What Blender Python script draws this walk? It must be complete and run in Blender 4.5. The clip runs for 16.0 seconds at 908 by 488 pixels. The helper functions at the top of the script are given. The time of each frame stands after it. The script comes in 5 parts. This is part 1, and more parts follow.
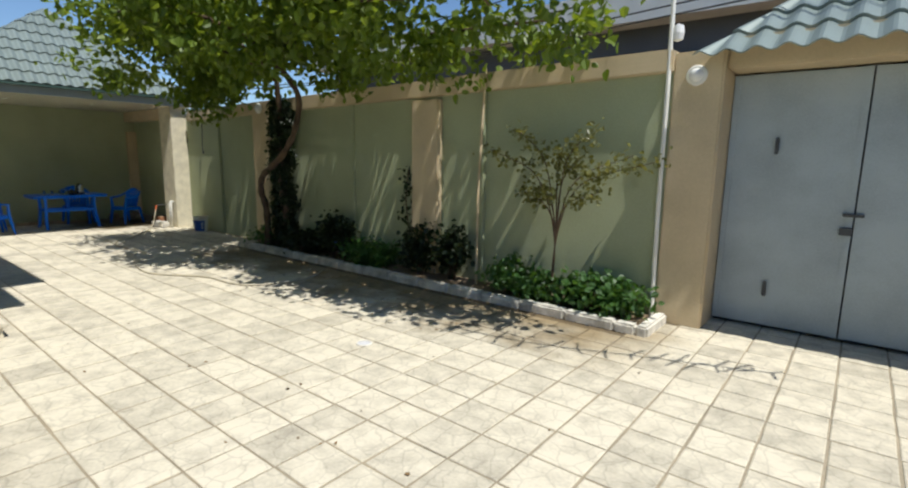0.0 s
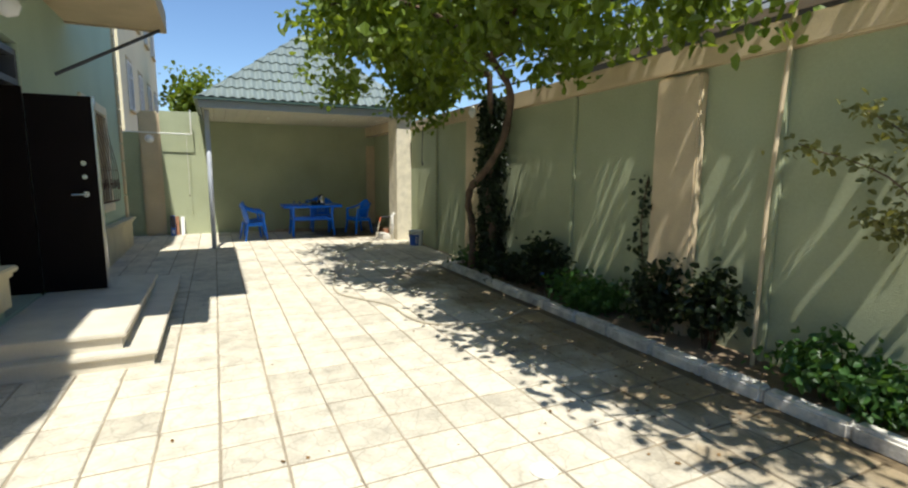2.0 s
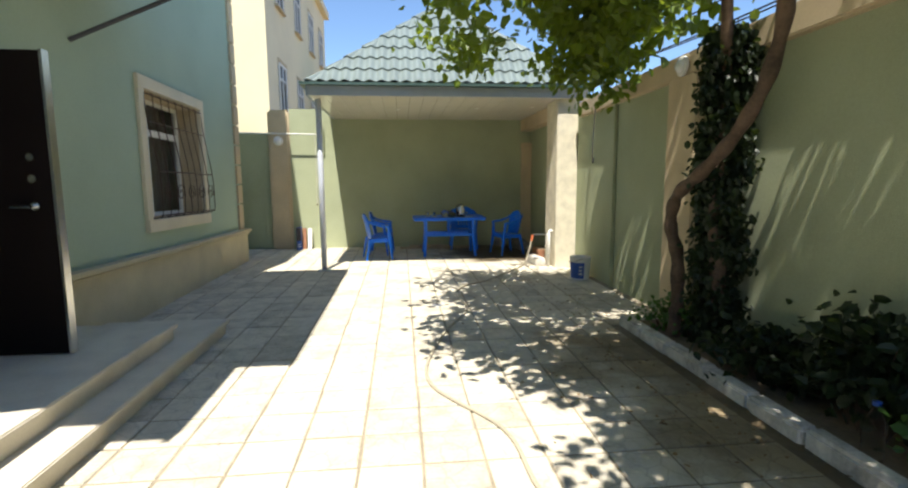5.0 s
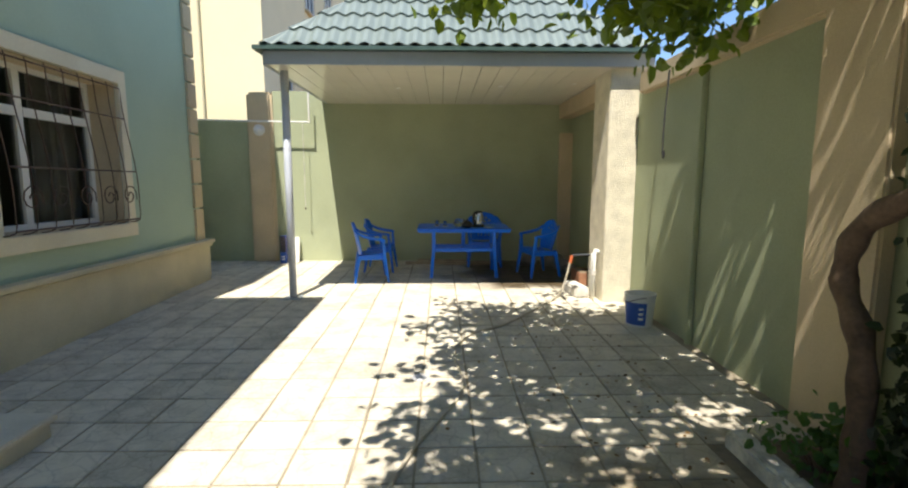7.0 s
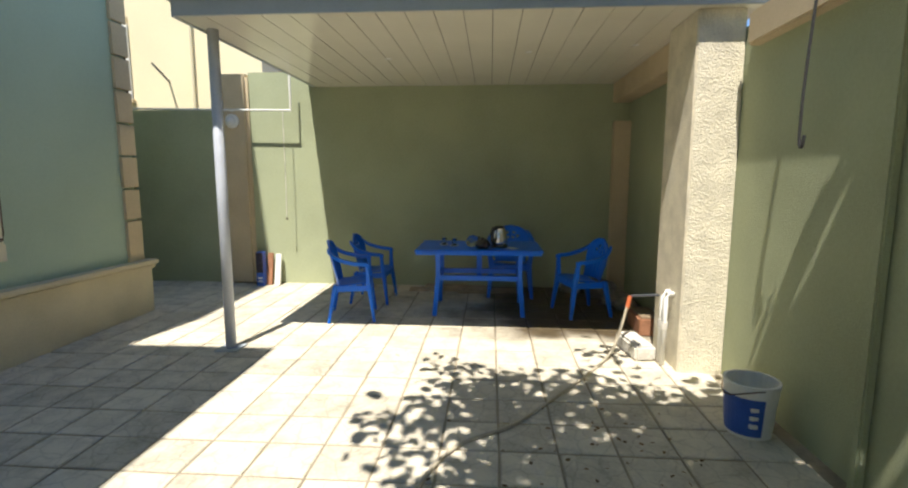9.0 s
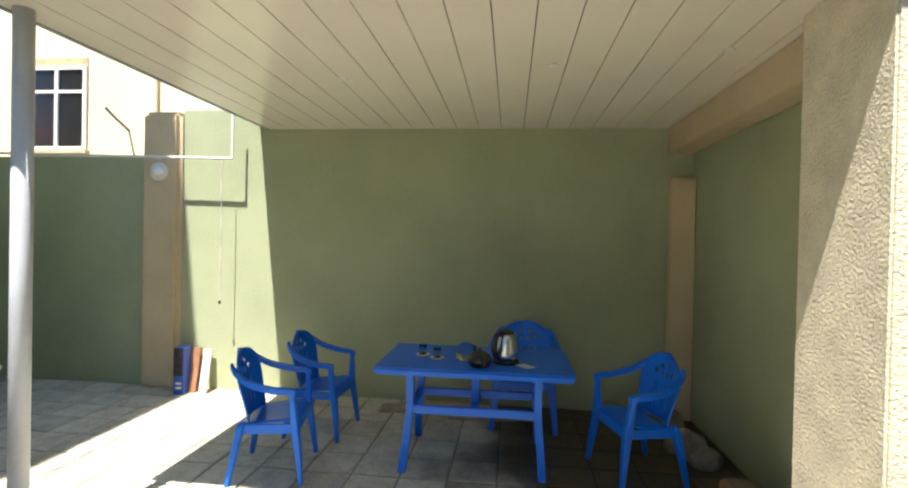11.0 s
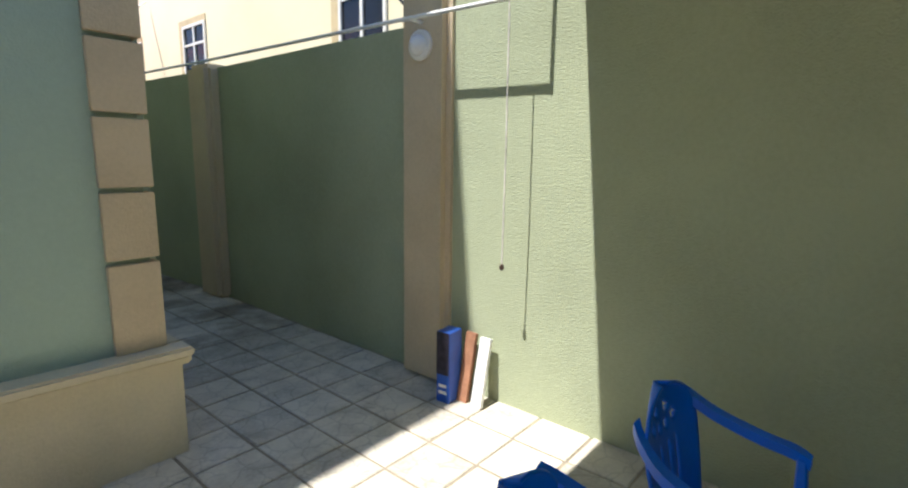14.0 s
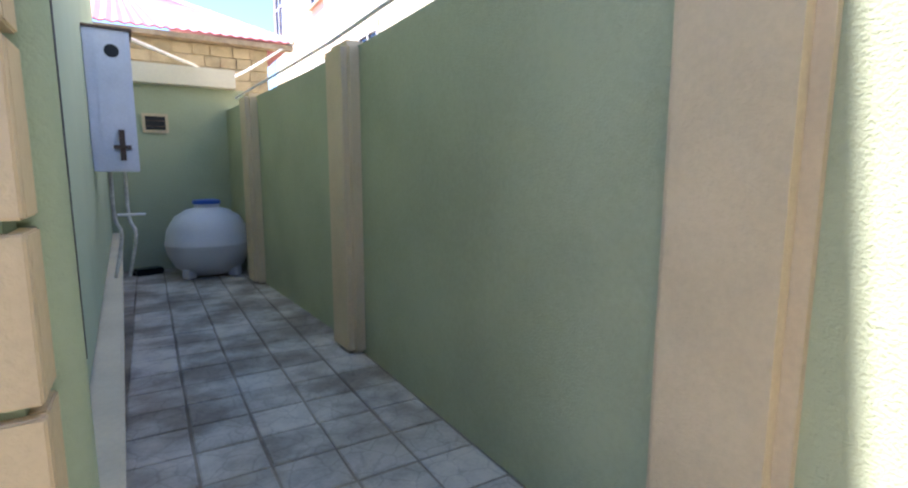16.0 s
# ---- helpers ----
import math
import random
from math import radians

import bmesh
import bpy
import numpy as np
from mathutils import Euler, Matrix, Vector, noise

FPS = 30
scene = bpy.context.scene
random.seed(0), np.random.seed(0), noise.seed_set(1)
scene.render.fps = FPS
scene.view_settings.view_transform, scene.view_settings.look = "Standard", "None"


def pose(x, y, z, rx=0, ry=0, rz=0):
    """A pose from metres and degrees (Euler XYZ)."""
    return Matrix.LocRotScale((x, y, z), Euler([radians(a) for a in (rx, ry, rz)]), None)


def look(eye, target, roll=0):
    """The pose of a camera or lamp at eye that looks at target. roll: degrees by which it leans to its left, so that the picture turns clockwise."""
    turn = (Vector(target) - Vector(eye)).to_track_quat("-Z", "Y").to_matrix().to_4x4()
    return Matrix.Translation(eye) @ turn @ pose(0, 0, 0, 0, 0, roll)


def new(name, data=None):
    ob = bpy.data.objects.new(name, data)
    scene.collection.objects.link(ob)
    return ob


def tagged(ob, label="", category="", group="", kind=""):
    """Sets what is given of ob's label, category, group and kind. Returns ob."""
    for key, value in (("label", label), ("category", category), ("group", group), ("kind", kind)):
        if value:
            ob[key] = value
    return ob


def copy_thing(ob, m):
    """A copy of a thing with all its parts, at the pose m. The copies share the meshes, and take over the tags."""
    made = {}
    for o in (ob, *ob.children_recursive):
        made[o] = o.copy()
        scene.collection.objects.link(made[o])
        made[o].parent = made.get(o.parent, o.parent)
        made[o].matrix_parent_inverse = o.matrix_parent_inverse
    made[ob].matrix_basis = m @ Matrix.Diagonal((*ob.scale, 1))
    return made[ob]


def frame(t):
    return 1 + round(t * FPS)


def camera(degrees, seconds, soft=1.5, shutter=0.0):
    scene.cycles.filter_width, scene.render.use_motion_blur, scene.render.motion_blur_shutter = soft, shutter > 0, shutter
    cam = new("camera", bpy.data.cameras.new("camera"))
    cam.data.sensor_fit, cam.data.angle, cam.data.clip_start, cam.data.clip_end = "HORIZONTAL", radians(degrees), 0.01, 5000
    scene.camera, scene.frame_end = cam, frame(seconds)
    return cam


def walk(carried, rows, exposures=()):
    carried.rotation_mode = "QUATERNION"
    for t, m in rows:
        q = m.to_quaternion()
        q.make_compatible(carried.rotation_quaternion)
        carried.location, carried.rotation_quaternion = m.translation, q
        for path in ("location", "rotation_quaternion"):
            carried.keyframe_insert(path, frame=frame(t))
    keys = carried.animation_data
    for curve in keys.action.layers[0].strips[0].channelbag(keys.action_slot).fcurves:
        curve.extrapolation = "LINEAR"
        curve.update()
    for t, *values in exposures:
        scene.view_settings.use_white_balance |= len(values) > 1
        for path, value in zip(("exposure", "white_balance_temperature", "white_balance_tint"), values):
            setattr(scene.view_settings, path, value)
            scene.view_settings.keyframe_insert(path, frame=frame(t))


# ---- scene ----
cam = camera(83.5, 16.0, soft=2.2)
PATH = [
    (0, (-0.06, -0.015, 1.647), (-1.29, 1.527, 1.318), 0.9),
    (0.5, (-0.314, 0.382, 1.591), (-1.749, 1.741, 1.277), 0.5),
    (1, (-0.617, 0.756, 1.586), (-2.258, 1.859, 1.283), 0.5),
    (1.5, (-1.02, 1.075, 1.579), (-2.726, 2.077, 1.288), 0.8),
    (2, (-1.343, 1.407, 1.572), (-3.137, 2.244, 1.286), 0.4),
    (2.5, (-1.765, 1.7, 1.541), (-3.635, 2.355, 1.266), 1.1),
    (3, (-2.178, 1.954, 1.545), (-4.079, 2.513, 1.274), 0.8),
    (3.5, (-2.579, 2.229, 1.578), (-4.537, 2.531, 1.3), 0.0),
    (3.7, (-2.765, 2.315, 1.562), (-4.73, 2.562, 1.285), -0.1),
    (5.8, (-5.015, 2.816, 1.455), (-6.994, 2.977, 1.214), -0.4),
    (6, (-5.21, 2.906, 1.479), (-7.192, 3.021, 1.24), 0.0),
    (6.5, (-5.76, 3.015, 1.515), (-7.743, 3.07, 1.267), 0.4),
    (7, (-6.29, 3.14, 1.51), (-8.271, 3.191, 1.24), 0.1),
    (7.5, (-6.78, 3.253, 1.485), (-8.762, 3.294, 1.222), -0.4),
    (8, (-7.29, 3.36, 1.485), (-9.275, 3.34, 1.232), -0.5),
    (8.2, (-7.49, 3.41, 1.485), (-9.47, 3.36, 1.235), -0.5),
    (10.3, (-9.559, 3.745, 1.604), (-11.528, 3.511, 1.336), 1.2),
    (10.5, (-9.763, 3.718, 1.598), (-11.738, 3.491, 1.383), 1.3),
    (11, (-10.214, 3.716, 1.615), (-12.202, 3.495, 1.596), 1.2),
    (11.5, (-10.673, 3.654, 1.593), (-12.657, 3.415, 1.522), 1.6),
    (12, (-11.137, 3.546, 1.582), (-13.101, 3.227, 1.379), 1.9),
    (12.5, (-11.623, 3.385, 1.553), (-13.49, 2.733, 1.258), 1.4),
    (13, (-11.974, 3.122, 1.524), (-13.726, 2.219, 1.182), 2.0),
    (13.5, (-12.303, 2.779, 1.531), (-13.992, 1.765, 1.185), 1.8),
    (14, (-12.663, 2.451, 1.548), (-14.172, 1.181, 1.213), 0.8),
    (14.5, (-12.942, 2.025, 1.54), (-14.336, 0.632, 1.202), 0.4),
    (15, (-13.27, 1.642, 1.536), (-14.575, 0.166, 1.194), -0.5),
    (15.5, (-13.553, 1.26, 1.475), (-14.702, -0.355, 1.203), 0.0),
    (16, (-13.80, 0.90, 1.475), (-14.817, -0.80, 1.194), 0.1),
]
walk(cam, [(t, look(eye, target, roll)) for t, eye, target, roll in PATH],
     [(0.0, 0.12, 6300, 9), (1.0, 0.3, 6320, 9), (2.0, 0.5, 6350, 9), (3.7, 0.7, 6400, 10), (6.0, 1.0, 6550, 11), (8.2, 0.78, 6550, 11), (10.3, 1.05, 6550, 12), (11.0, 1.35, 6500, 12), (12.0, 1.4, 6450, 13), (13.0, 1.0, 6250, 13), (14.0, 0.9, 6000, 14), (14.5, 0.95, 5850, 14), (15.0, 1.05, 5650, 15), (15.5, 1.38, 5600, 19), (16.0, 2.1, 5800, 25)])

# ---- world and sun ----
SUN_DIR = Vector((0.45, -0.10, 1.0)).normalized()
world = bpy.data.worlds.new("world")
scene.world = world
world.use_nodes = True
wn = world.node_tree
sky = wn.nodes.new("ShaderNodeTexSky")
sky.sky_type = "NISHITA"
sky.sun_disc = False
sky.sun_elevation = math.asin(SUN_DIR.z)
sky.sun_rotation = math.atan2(SUN_DIR.x, SUN_DIR.y)
sky.air_density, sky.dust_density, sky.ozone_density = 1.0, 0.0, 6.0
wn.links.new(sky.outputs[0], wn.nodes["Background"].inputs[0])
wn.nodes["Background"].inputs[1].default_value = 0.11
sun_data = bpy.data.lights.new("sun", "SUN")
sun_data.energy, sun_data.angle, sun_data.color = 5.0, radians(0.55), (1.0, 0.95, 0.86)
sun = new("sun", sun_data)
sun.matrix_world = look(SUN_DIR * 40, (0, 0, 0))


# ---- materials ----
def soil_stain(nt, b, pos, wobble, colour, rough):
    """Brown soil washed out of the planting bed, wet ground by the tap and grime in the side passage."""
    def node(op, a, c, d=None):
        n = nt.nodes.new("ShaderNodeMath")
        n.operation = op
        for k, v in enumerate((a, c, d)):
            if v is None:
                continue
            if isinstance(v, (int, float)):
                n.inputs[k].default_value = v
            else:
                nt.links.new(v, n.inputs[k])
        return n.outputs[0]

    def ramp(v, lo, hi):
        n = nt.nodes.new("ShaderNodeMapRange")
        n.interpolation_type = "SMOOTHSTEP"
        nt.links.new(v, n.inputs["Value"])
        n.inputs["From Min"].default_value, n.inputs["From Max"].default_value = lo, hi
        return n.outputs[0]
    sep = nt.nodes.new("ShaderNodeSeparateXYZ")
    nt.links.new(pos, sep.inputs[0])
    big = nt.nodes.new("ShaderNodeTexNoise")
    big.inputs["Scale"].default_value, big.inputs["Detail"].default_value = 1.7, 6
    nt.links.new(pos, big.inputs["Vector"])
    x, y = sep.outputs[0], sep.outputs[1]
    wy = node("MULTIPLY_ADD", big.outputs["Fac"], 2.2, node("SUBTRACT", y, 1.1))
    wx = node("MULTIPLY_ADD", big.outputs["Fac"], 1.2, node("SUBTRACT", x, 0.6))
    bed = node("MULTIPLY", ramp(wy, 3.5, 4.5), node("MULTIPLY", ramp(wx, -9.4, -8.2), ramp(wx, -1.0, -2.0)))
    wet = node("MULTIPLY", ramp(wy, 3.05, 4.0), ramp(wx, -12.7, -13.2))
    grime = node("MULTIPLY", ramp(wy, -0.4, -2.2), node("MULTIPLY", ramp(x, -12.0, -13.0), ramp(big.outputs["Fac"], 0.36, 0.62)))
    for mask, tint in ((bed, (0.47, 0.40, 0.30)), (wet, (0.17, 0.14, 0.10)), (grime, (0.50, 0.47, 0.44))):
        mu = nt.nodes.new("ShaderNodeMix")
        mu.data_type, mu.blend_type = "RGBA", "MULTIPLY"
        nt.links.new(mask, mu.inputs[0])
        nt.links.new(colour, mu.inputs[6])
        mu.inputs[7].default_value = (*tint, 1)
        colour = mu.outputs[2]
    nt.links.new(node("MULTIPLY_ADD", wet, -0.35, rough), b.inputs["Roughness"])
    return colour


def mat(name, col, rough=0.8, var=0.12, scale=3.0, fine=60.0, bump=0.0, bscale=120.0, metal=0.0, piece=0.0, tint=None, spec=0.5, island=False, dist=0.006, crazy=0.0, soil=False):
    """Painted or natural surface with a broad stain, a fine grain and a bump."""
    m = bpy.data.materials.new(name)
    m.use_nodes = True
    nt = m.node_tree
    b = nt.nodes["Principled BSDF"]
    b.inputs["Roughness"].default_value = rough
    b.inputs["Metallic"].default_value = metal
    b.inputs["Specular IOR Level"].default_value = spec
    tc = nt.nodes.new("ShaderNodeTexCoord")
    geo = nt.nodes.new("ShaderNodeNewGeometry")
    pos = geo.outputs["Position"]
    n1 = nt.nodes.new("ShaderNodeTexNoise")
    n1.inputs["Scale"].default_value, n1.inputs["Detail"].default_value = scale, 5
    n2 = nt.nodes.new("ShaderNodeTexNoise")
    n2.inputs["Scale"].default_value, n2.inputs["Detail"].default_value = fine, 3
    nt.links.new(pos, n1.inputs["Vector"])
    nt.links.new(pos, n2.inputs["Vector"])
    mix = nt.nodes.new("ShaderNodeMath")
    mix.operation = "MULTIPLY_ADD"
    mix.inputs[1].default_value = 0.4
    nt.links.new(n2.outputs["Fac"], mix.inputs[0])
    nt.links.new(n1.outputs["Fac"], mix.inputs[2])
    src = mix.outputs[0]
    if piece:
        rnd = geo.outputs["Random Per Island"]
        if not island:
            oi = nt.nodes.new("ShaderNodeObjectInfo")
            rnd = oi.outputs["Random"]
        ad = nt.nodes.new("ShaderNodeMath")
        ad.operation = "MULTIPLY_ADD"
        ad.inputs[1].default_value = piece
        nt.links.new(rnd, ad.inputs[0])
        nt.links.new(src, ad.inputs[2])
        src = ad.outputs[0]
    ramp = nt.nodes.new("ShaderNodeValToRGB")
    t2 = tint or tuple(c * (1 - 2 * var) for c in col)
    ramp.color_ramp.elements[0].position = 0.45
    ramp.color_ramp.elements[0].color = (*t2, 1)
    ramp.color_ramp.elements[1].position = 0.85 + piece
    ramp.color_ramp.elements[1].color = (*[min(1, c * (1 + var * 0.5)) for c in col], 1)
    nt.links.new(src, ramp.inputs[0])
    out = ramp.outputs[0]
    if crazy:
        vo = nt.nodes.new("ShaderNodeTexVoronoi")
        vo.feature = "DISTANCE_TO_EDGE"
        vo.inputs["Scale"].default_value = 7.0
        wob = nt.nodes.new("ShaderNodeVectorMath")
        wob.operation = "MULTIPLY_ADD"
        wob.inputs[1].default_value = (0.12, 0.12, 0.12)
        nt.links.new(n1.outputs["Color"], wob.inputs[0])
        nt.links.new(pos, wob.inputs[2])
        nt.links.new(wob.outputs[0], vo.inputs["Vector"])
        mr = nt.nodes.new("ShaderNodeMapRange")
        mr.inputs["From Max"].default_value = 0.05
        mr.inputs["To Min"].default_value = 1.0 - crazy
        nt.links.new(vo.outputs["Distance"], mr.inputs["Value"])
        mu = nt.nodes.new("ShaderNodeMix")
        mu.data_type, mu.blend_type = "RGBA", "MULTIPLY"
        mu.inputs[0].default_value = 1.0
        nt.links.new(out, mu.inputs[6])
        nt.links.new(mr.outputs[0], mu.inputs[7])
        out = mu.outputs[2]
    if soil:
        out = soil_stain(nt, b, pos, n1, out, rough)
    nt.links.new(out, b.inputs["Base Color"])
    if bump:
        n3 = nt.nodes.new("ShaderNodeTexNoise")
        n3.inputs["Scale"].default_value, n3.inputs["Detail"].default_value = bscale, 4
        nt.links.new(pos, n3.inputs["Vector"])
        bp = nt.nodes.new("ShaderNodeBump")
        bp.inputs["Strength"].default_value, bp.inputs["Distance"].default_value = bump, dist
        nt.links.new(n3.outputs["Fac"], bp.inputs["Height"])
        nt.links.new(bp.outputs[0], b.inputs["Normal"])
    return m


def leaf_mat(name, col, tint):
    m = mat(name, col, 0.45, 0.2, 1.5, 20, piece=0.5, tint=tint, island=True)
    b = m.node_tree.nodes["Principled BSDF"]
    out = m.node_tree.nodes["Material Output"]
    tr = m.node_tree.nodes.new("ShaderNodeBsdfTranslucent")
    tr.inputs[0].default_value = (col[0] * 2.6, col[1] * 2.2, col[2] * 0.8, 1)
    ms = m.node_tree.nodes.new("ShaderNodeMixShader")
    ms.inputs[0].default_value = 0.38
    m.node_tree.links.new(b.outputs[0], ms.inputs[1])
    m.node_tree.links.new(tr.outputs[0], ms.inputs[2])
    m.node_tree.links.new(ms.outputs[0], out.inputs[0])
    return m


def glass_mat(name, col, rough=0.02):
    m = bpy.data.materials.new(name)
    m.use_nodes = True
    b = m.node_tree.nodes["Principled BSDF"]
    b.inputs["Base Color"].default_value = (*col, 1)
    b.inputs["Roughness"].default_value = rough
    b.inputs["Transmission Weight"].default_value = 1.0
    b.inputs["IOR"].default_value = 1.2
    return m


GREEN = mat("green_plaster", (0.385, 0.42, 0.272), 0.92, 0.08, 1.2, 40, 0.6, 95, spec=0.2, dist=0.009)
HOUSEGREEN = mat("pale_green_render", (0.40, 0.50, 0.39), 0.92, 0.05, 1.0, 40, 0.5, 90, spec=0.2)
BEIGE = mat("beige_paint", (0.59, 0.48, 0.315), 0.85, 0.08, 2.0, 50, 0.5, 90, spec=0.25)
CREAM = mat("cream_render", (0.74, 0.68, 0.52), 0.88, 0.06, 1.4, 50, 0.7, 80, spec=0.2, dist=0.01)
PLINTH = mat("cream_plinth_paint", (0.62, 0.55, 0.38), 0.8, 0.08, 2.5, 50, 0.3, 80, spec=0.25)
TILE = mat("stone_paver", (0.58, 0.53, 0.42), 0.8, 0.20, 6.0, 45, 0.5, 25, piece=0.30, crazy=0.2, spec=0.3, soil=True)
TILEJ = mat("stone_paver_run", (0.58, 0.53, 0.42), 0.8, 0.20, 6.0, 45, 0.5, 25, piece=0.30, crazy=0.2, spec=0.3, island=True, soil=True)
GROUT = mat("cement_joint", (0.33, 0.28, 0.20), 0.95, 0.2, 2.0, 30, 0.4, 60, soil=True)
EARTH = mat("dry_earth", (0.22, 0.16, 0.10), 0.95, 0.25, 1.5, 30, 0.8, 30)
STEPM = mat("step_stone", (0.62, 0.57, 0.46), 0.7, 0.08, 4.0, 70, 0.2, 60)
ROUGHCAST = mat("cream_roughcast", (0.72, 0.66, 0.51), 0.9, 0.10, 6.0, 60, 0.9, 70, spec=0.2, dist=0.012)
KERB = mat("white_kerb_paint", (0.66, 0.63, 0.56), 0.85, 0.24, 6.0, 40, 0.6, 40)
WHITE = mat("white_paint", (0.78, 0.77, 0.72), 0.5, 0.05, 3.0, 60)
PVC = mat("white_plastic_panel", (0.80, 0.76, 0.65), 0.16, 0.03, 2.0, 60, spec=0.5)
DARKGAP = mat("dark_gap", (0.03, 0.03, 0.03), 0.9)
ROOF = mat("green_grey_metal_tile", (0.19, 0.235, 0.225), 0.45, 0.08, 2.0, 50, metal=0.15)
ROOFDARK = mat("dark_green_fascia", (0.05, 0.09, 0.08), 0.4, 0.1, 3.0, 50)
FASCIA = mat("grey_fascia_paint", (0.36, 0.40, 0.42), 0.5, 0.06, 3.0, 50)
STEEL = mat("grey_blue_gate_paint", (0.36, 0.42, 0.45), 0.5, 0.1, 2.2, 60, 0.1, 30)
POST = mat("pale_grey_post_paint", (0.50, 0.53, 0.58), 0.4, 0.08, 4.0, 60)
BLACKDOOR = mat("dark_brown_door_leather", (0.009, 0.006, 0.005), 0.6, 0.1, 3.0, 60, spec=0.1)
DOORFRAME = mat("dark_grey_metal", (0.05, 0.055, 0.065), 0.5, 0.1, 3.0, 60)
REDWOOD = mat("dark_red_wood", (0.07, 0.022, 0.015), 0.4, 0.2, 4.0, 60)
CHROME = mat("brushed_chrome", (0.7, 0.7, 0.68), 0.25, 0.03, 5.0, 80, metal=1.0)
BLUE = mat("blue_plastic", (0.003, 0.145, 0.72), 0.36, 0.06, 3.0, 60, 0.08, 200, spec=0.35)
BARK = mat("brown_bark", (0.13, 0.085, 0.055), 0.95, 0.3, 6.0, 40, 0.9, 30)
LEAF = leaf_mat("green_leaf", (0.12, 0.18, 0.022), (0.03, 0.065, 0.008))
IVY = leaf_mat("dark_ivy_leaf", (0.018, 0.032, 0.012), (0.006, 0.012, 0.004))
SHRUB = leaf_mat("shrub_leaf", (0.05, 0.12, 0.03), (0.02, 0.05, 0.012))
PALELEAF = leaf_mat("pale_olive_leaf", (0.13, 0.14, 0.055), (0.05, 0.06, 0.02))
GLASS = glass_mat("window_glass", (0.55, 0.6, 0.62))
CLEAR = glass_mat("clear_glass", (0.95, 0.97, 0.97))
BLACK = mat("black_plastic", (0.012, 0.012, 0.013), 0.2, 0.1, 5.0, 60)
CURTAIN = mat("beige_curtain", (0.34, 0.28, 0.20), 0.95, 0.15, 8.0, 80)
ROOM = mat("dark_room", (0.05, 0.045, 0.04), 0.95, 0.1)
FARWALL = mat("cream_neighbour_wall", (0.80, 0.72, 0.50), 0.9, 0.04, 0.8, 30, spec=0.2)
FARGREY = mat("dark_grey_cladding", (0.13, 0.14, 0.16), 0.7, 0.1, 1.0, 30)
PINK = mat("pink_metal_roof", (0.50, 0.16, 0.18), 0.5, 0.1, 1.0, 30)
STONE = mat("yellow_limestone", (0.52, 0.42, 0.25), 0.9, 0.2, 4.0, 40, 0.5, 40, piece=0.3)
TANKM = mat("white_polyethylene", (0.62, 0.62, 0.63), 0.5, 0.06, 2.0, 40)
CABM = mat("white_enamel_sheet", (0.66, 0.66, 0.72), 0.45, 0.08, 3.0, 50)
RUST = mat("rusty_iron", (0.10, 0.06, 0.04), 0.7, 0.3, 8.0, 60)
HOSE = mat("pale_garden_hose", (0.45, 0.40, 0.30), 0.5, 0.1, 4.0, 60)
LABELBLUE = mat("blue_print", (0.03, 0.10, 0.42), 0.4, 0.1, 5.0, 60)
LABELRED = mat("red_orange_print", (0.55, 0.14, 0.05), 0.5, 0.1, 5.0, 60)
PACK = mat("dark_mixed_print", (0.035, 0.03, 0.045), 0.4, 0.4, 25.0, 90)
WOODB = mat("pale_board", (0.42, 0.33, 0.22), 0.8, 0.2, 6.0, 60)
TERRA = mat("terracotta", (0.36, 0.17, 0.09), 0.85, 0.2, 5.0, 50)
ROCK = mat("grey_stone", (0.25, 0.22, 0.18), 0.9, 0.25, 5.0, 50, 0.6, 20)
WATERBAG = glass_mat("clear_plastic_bag", (0.85, 0.87, 0.9), 0.25)
MILK = mat("opal_lamp_glass", (0.8, 0.8, 0.8), 0.25, 0.03)


# ---- mesh helpers ----
def bm_box(bm, x0, x1, y0, y1, z0, z1, bev=0.0):
    r = bmesh.ops.create_cube(bm, size=1.0)
    vs = r["verts"]
    for v in vs:
        v.co = Vector(((x0 + x1) / 2 + v.co.x * (x1 - x0), (y0 + y1) / 2 + v.co.y * (y1 - y0), (z0 + z1) / 2 + v.co.z * (z1 - z0)))
    if bev:
        es = list({e for v in vs for e in v.link_edges})
        bmesh.ops.bevel(bm, geom=es, offset=bev, segments=2, affect="EDGES")
    return bm


def boxes(*bs, bev=0.0):
    bm = bmesh.new()
    for b in bs:
        bm_box(bm, *b, bev=bev)
    return bm


def part(name, bm, material, parent=None, label="", smooth=False):
    me = bpy.data.meshes.new(name)
    bm.normal_update()
    if smooth:
        for f in bm.faces:
            f.smooth = True
    bm.to_mesh(me)
    bm.free()
    me.materials.append(material)
    ob = new(name, me)
    if parent is not None:
        ob.parent = parent
    if label:
        tagged(ob, label)
    return ob


def thing(name, label, category, x=0, y=0, z=0, rz=0, group="", kind=""):
    ob = new(name)
    ob.matrix_world = pose(x, y, z, 0, 0, rz)
    ob.empty_display_size = 0.1
    return tagged(ob, label, category, group, kind)


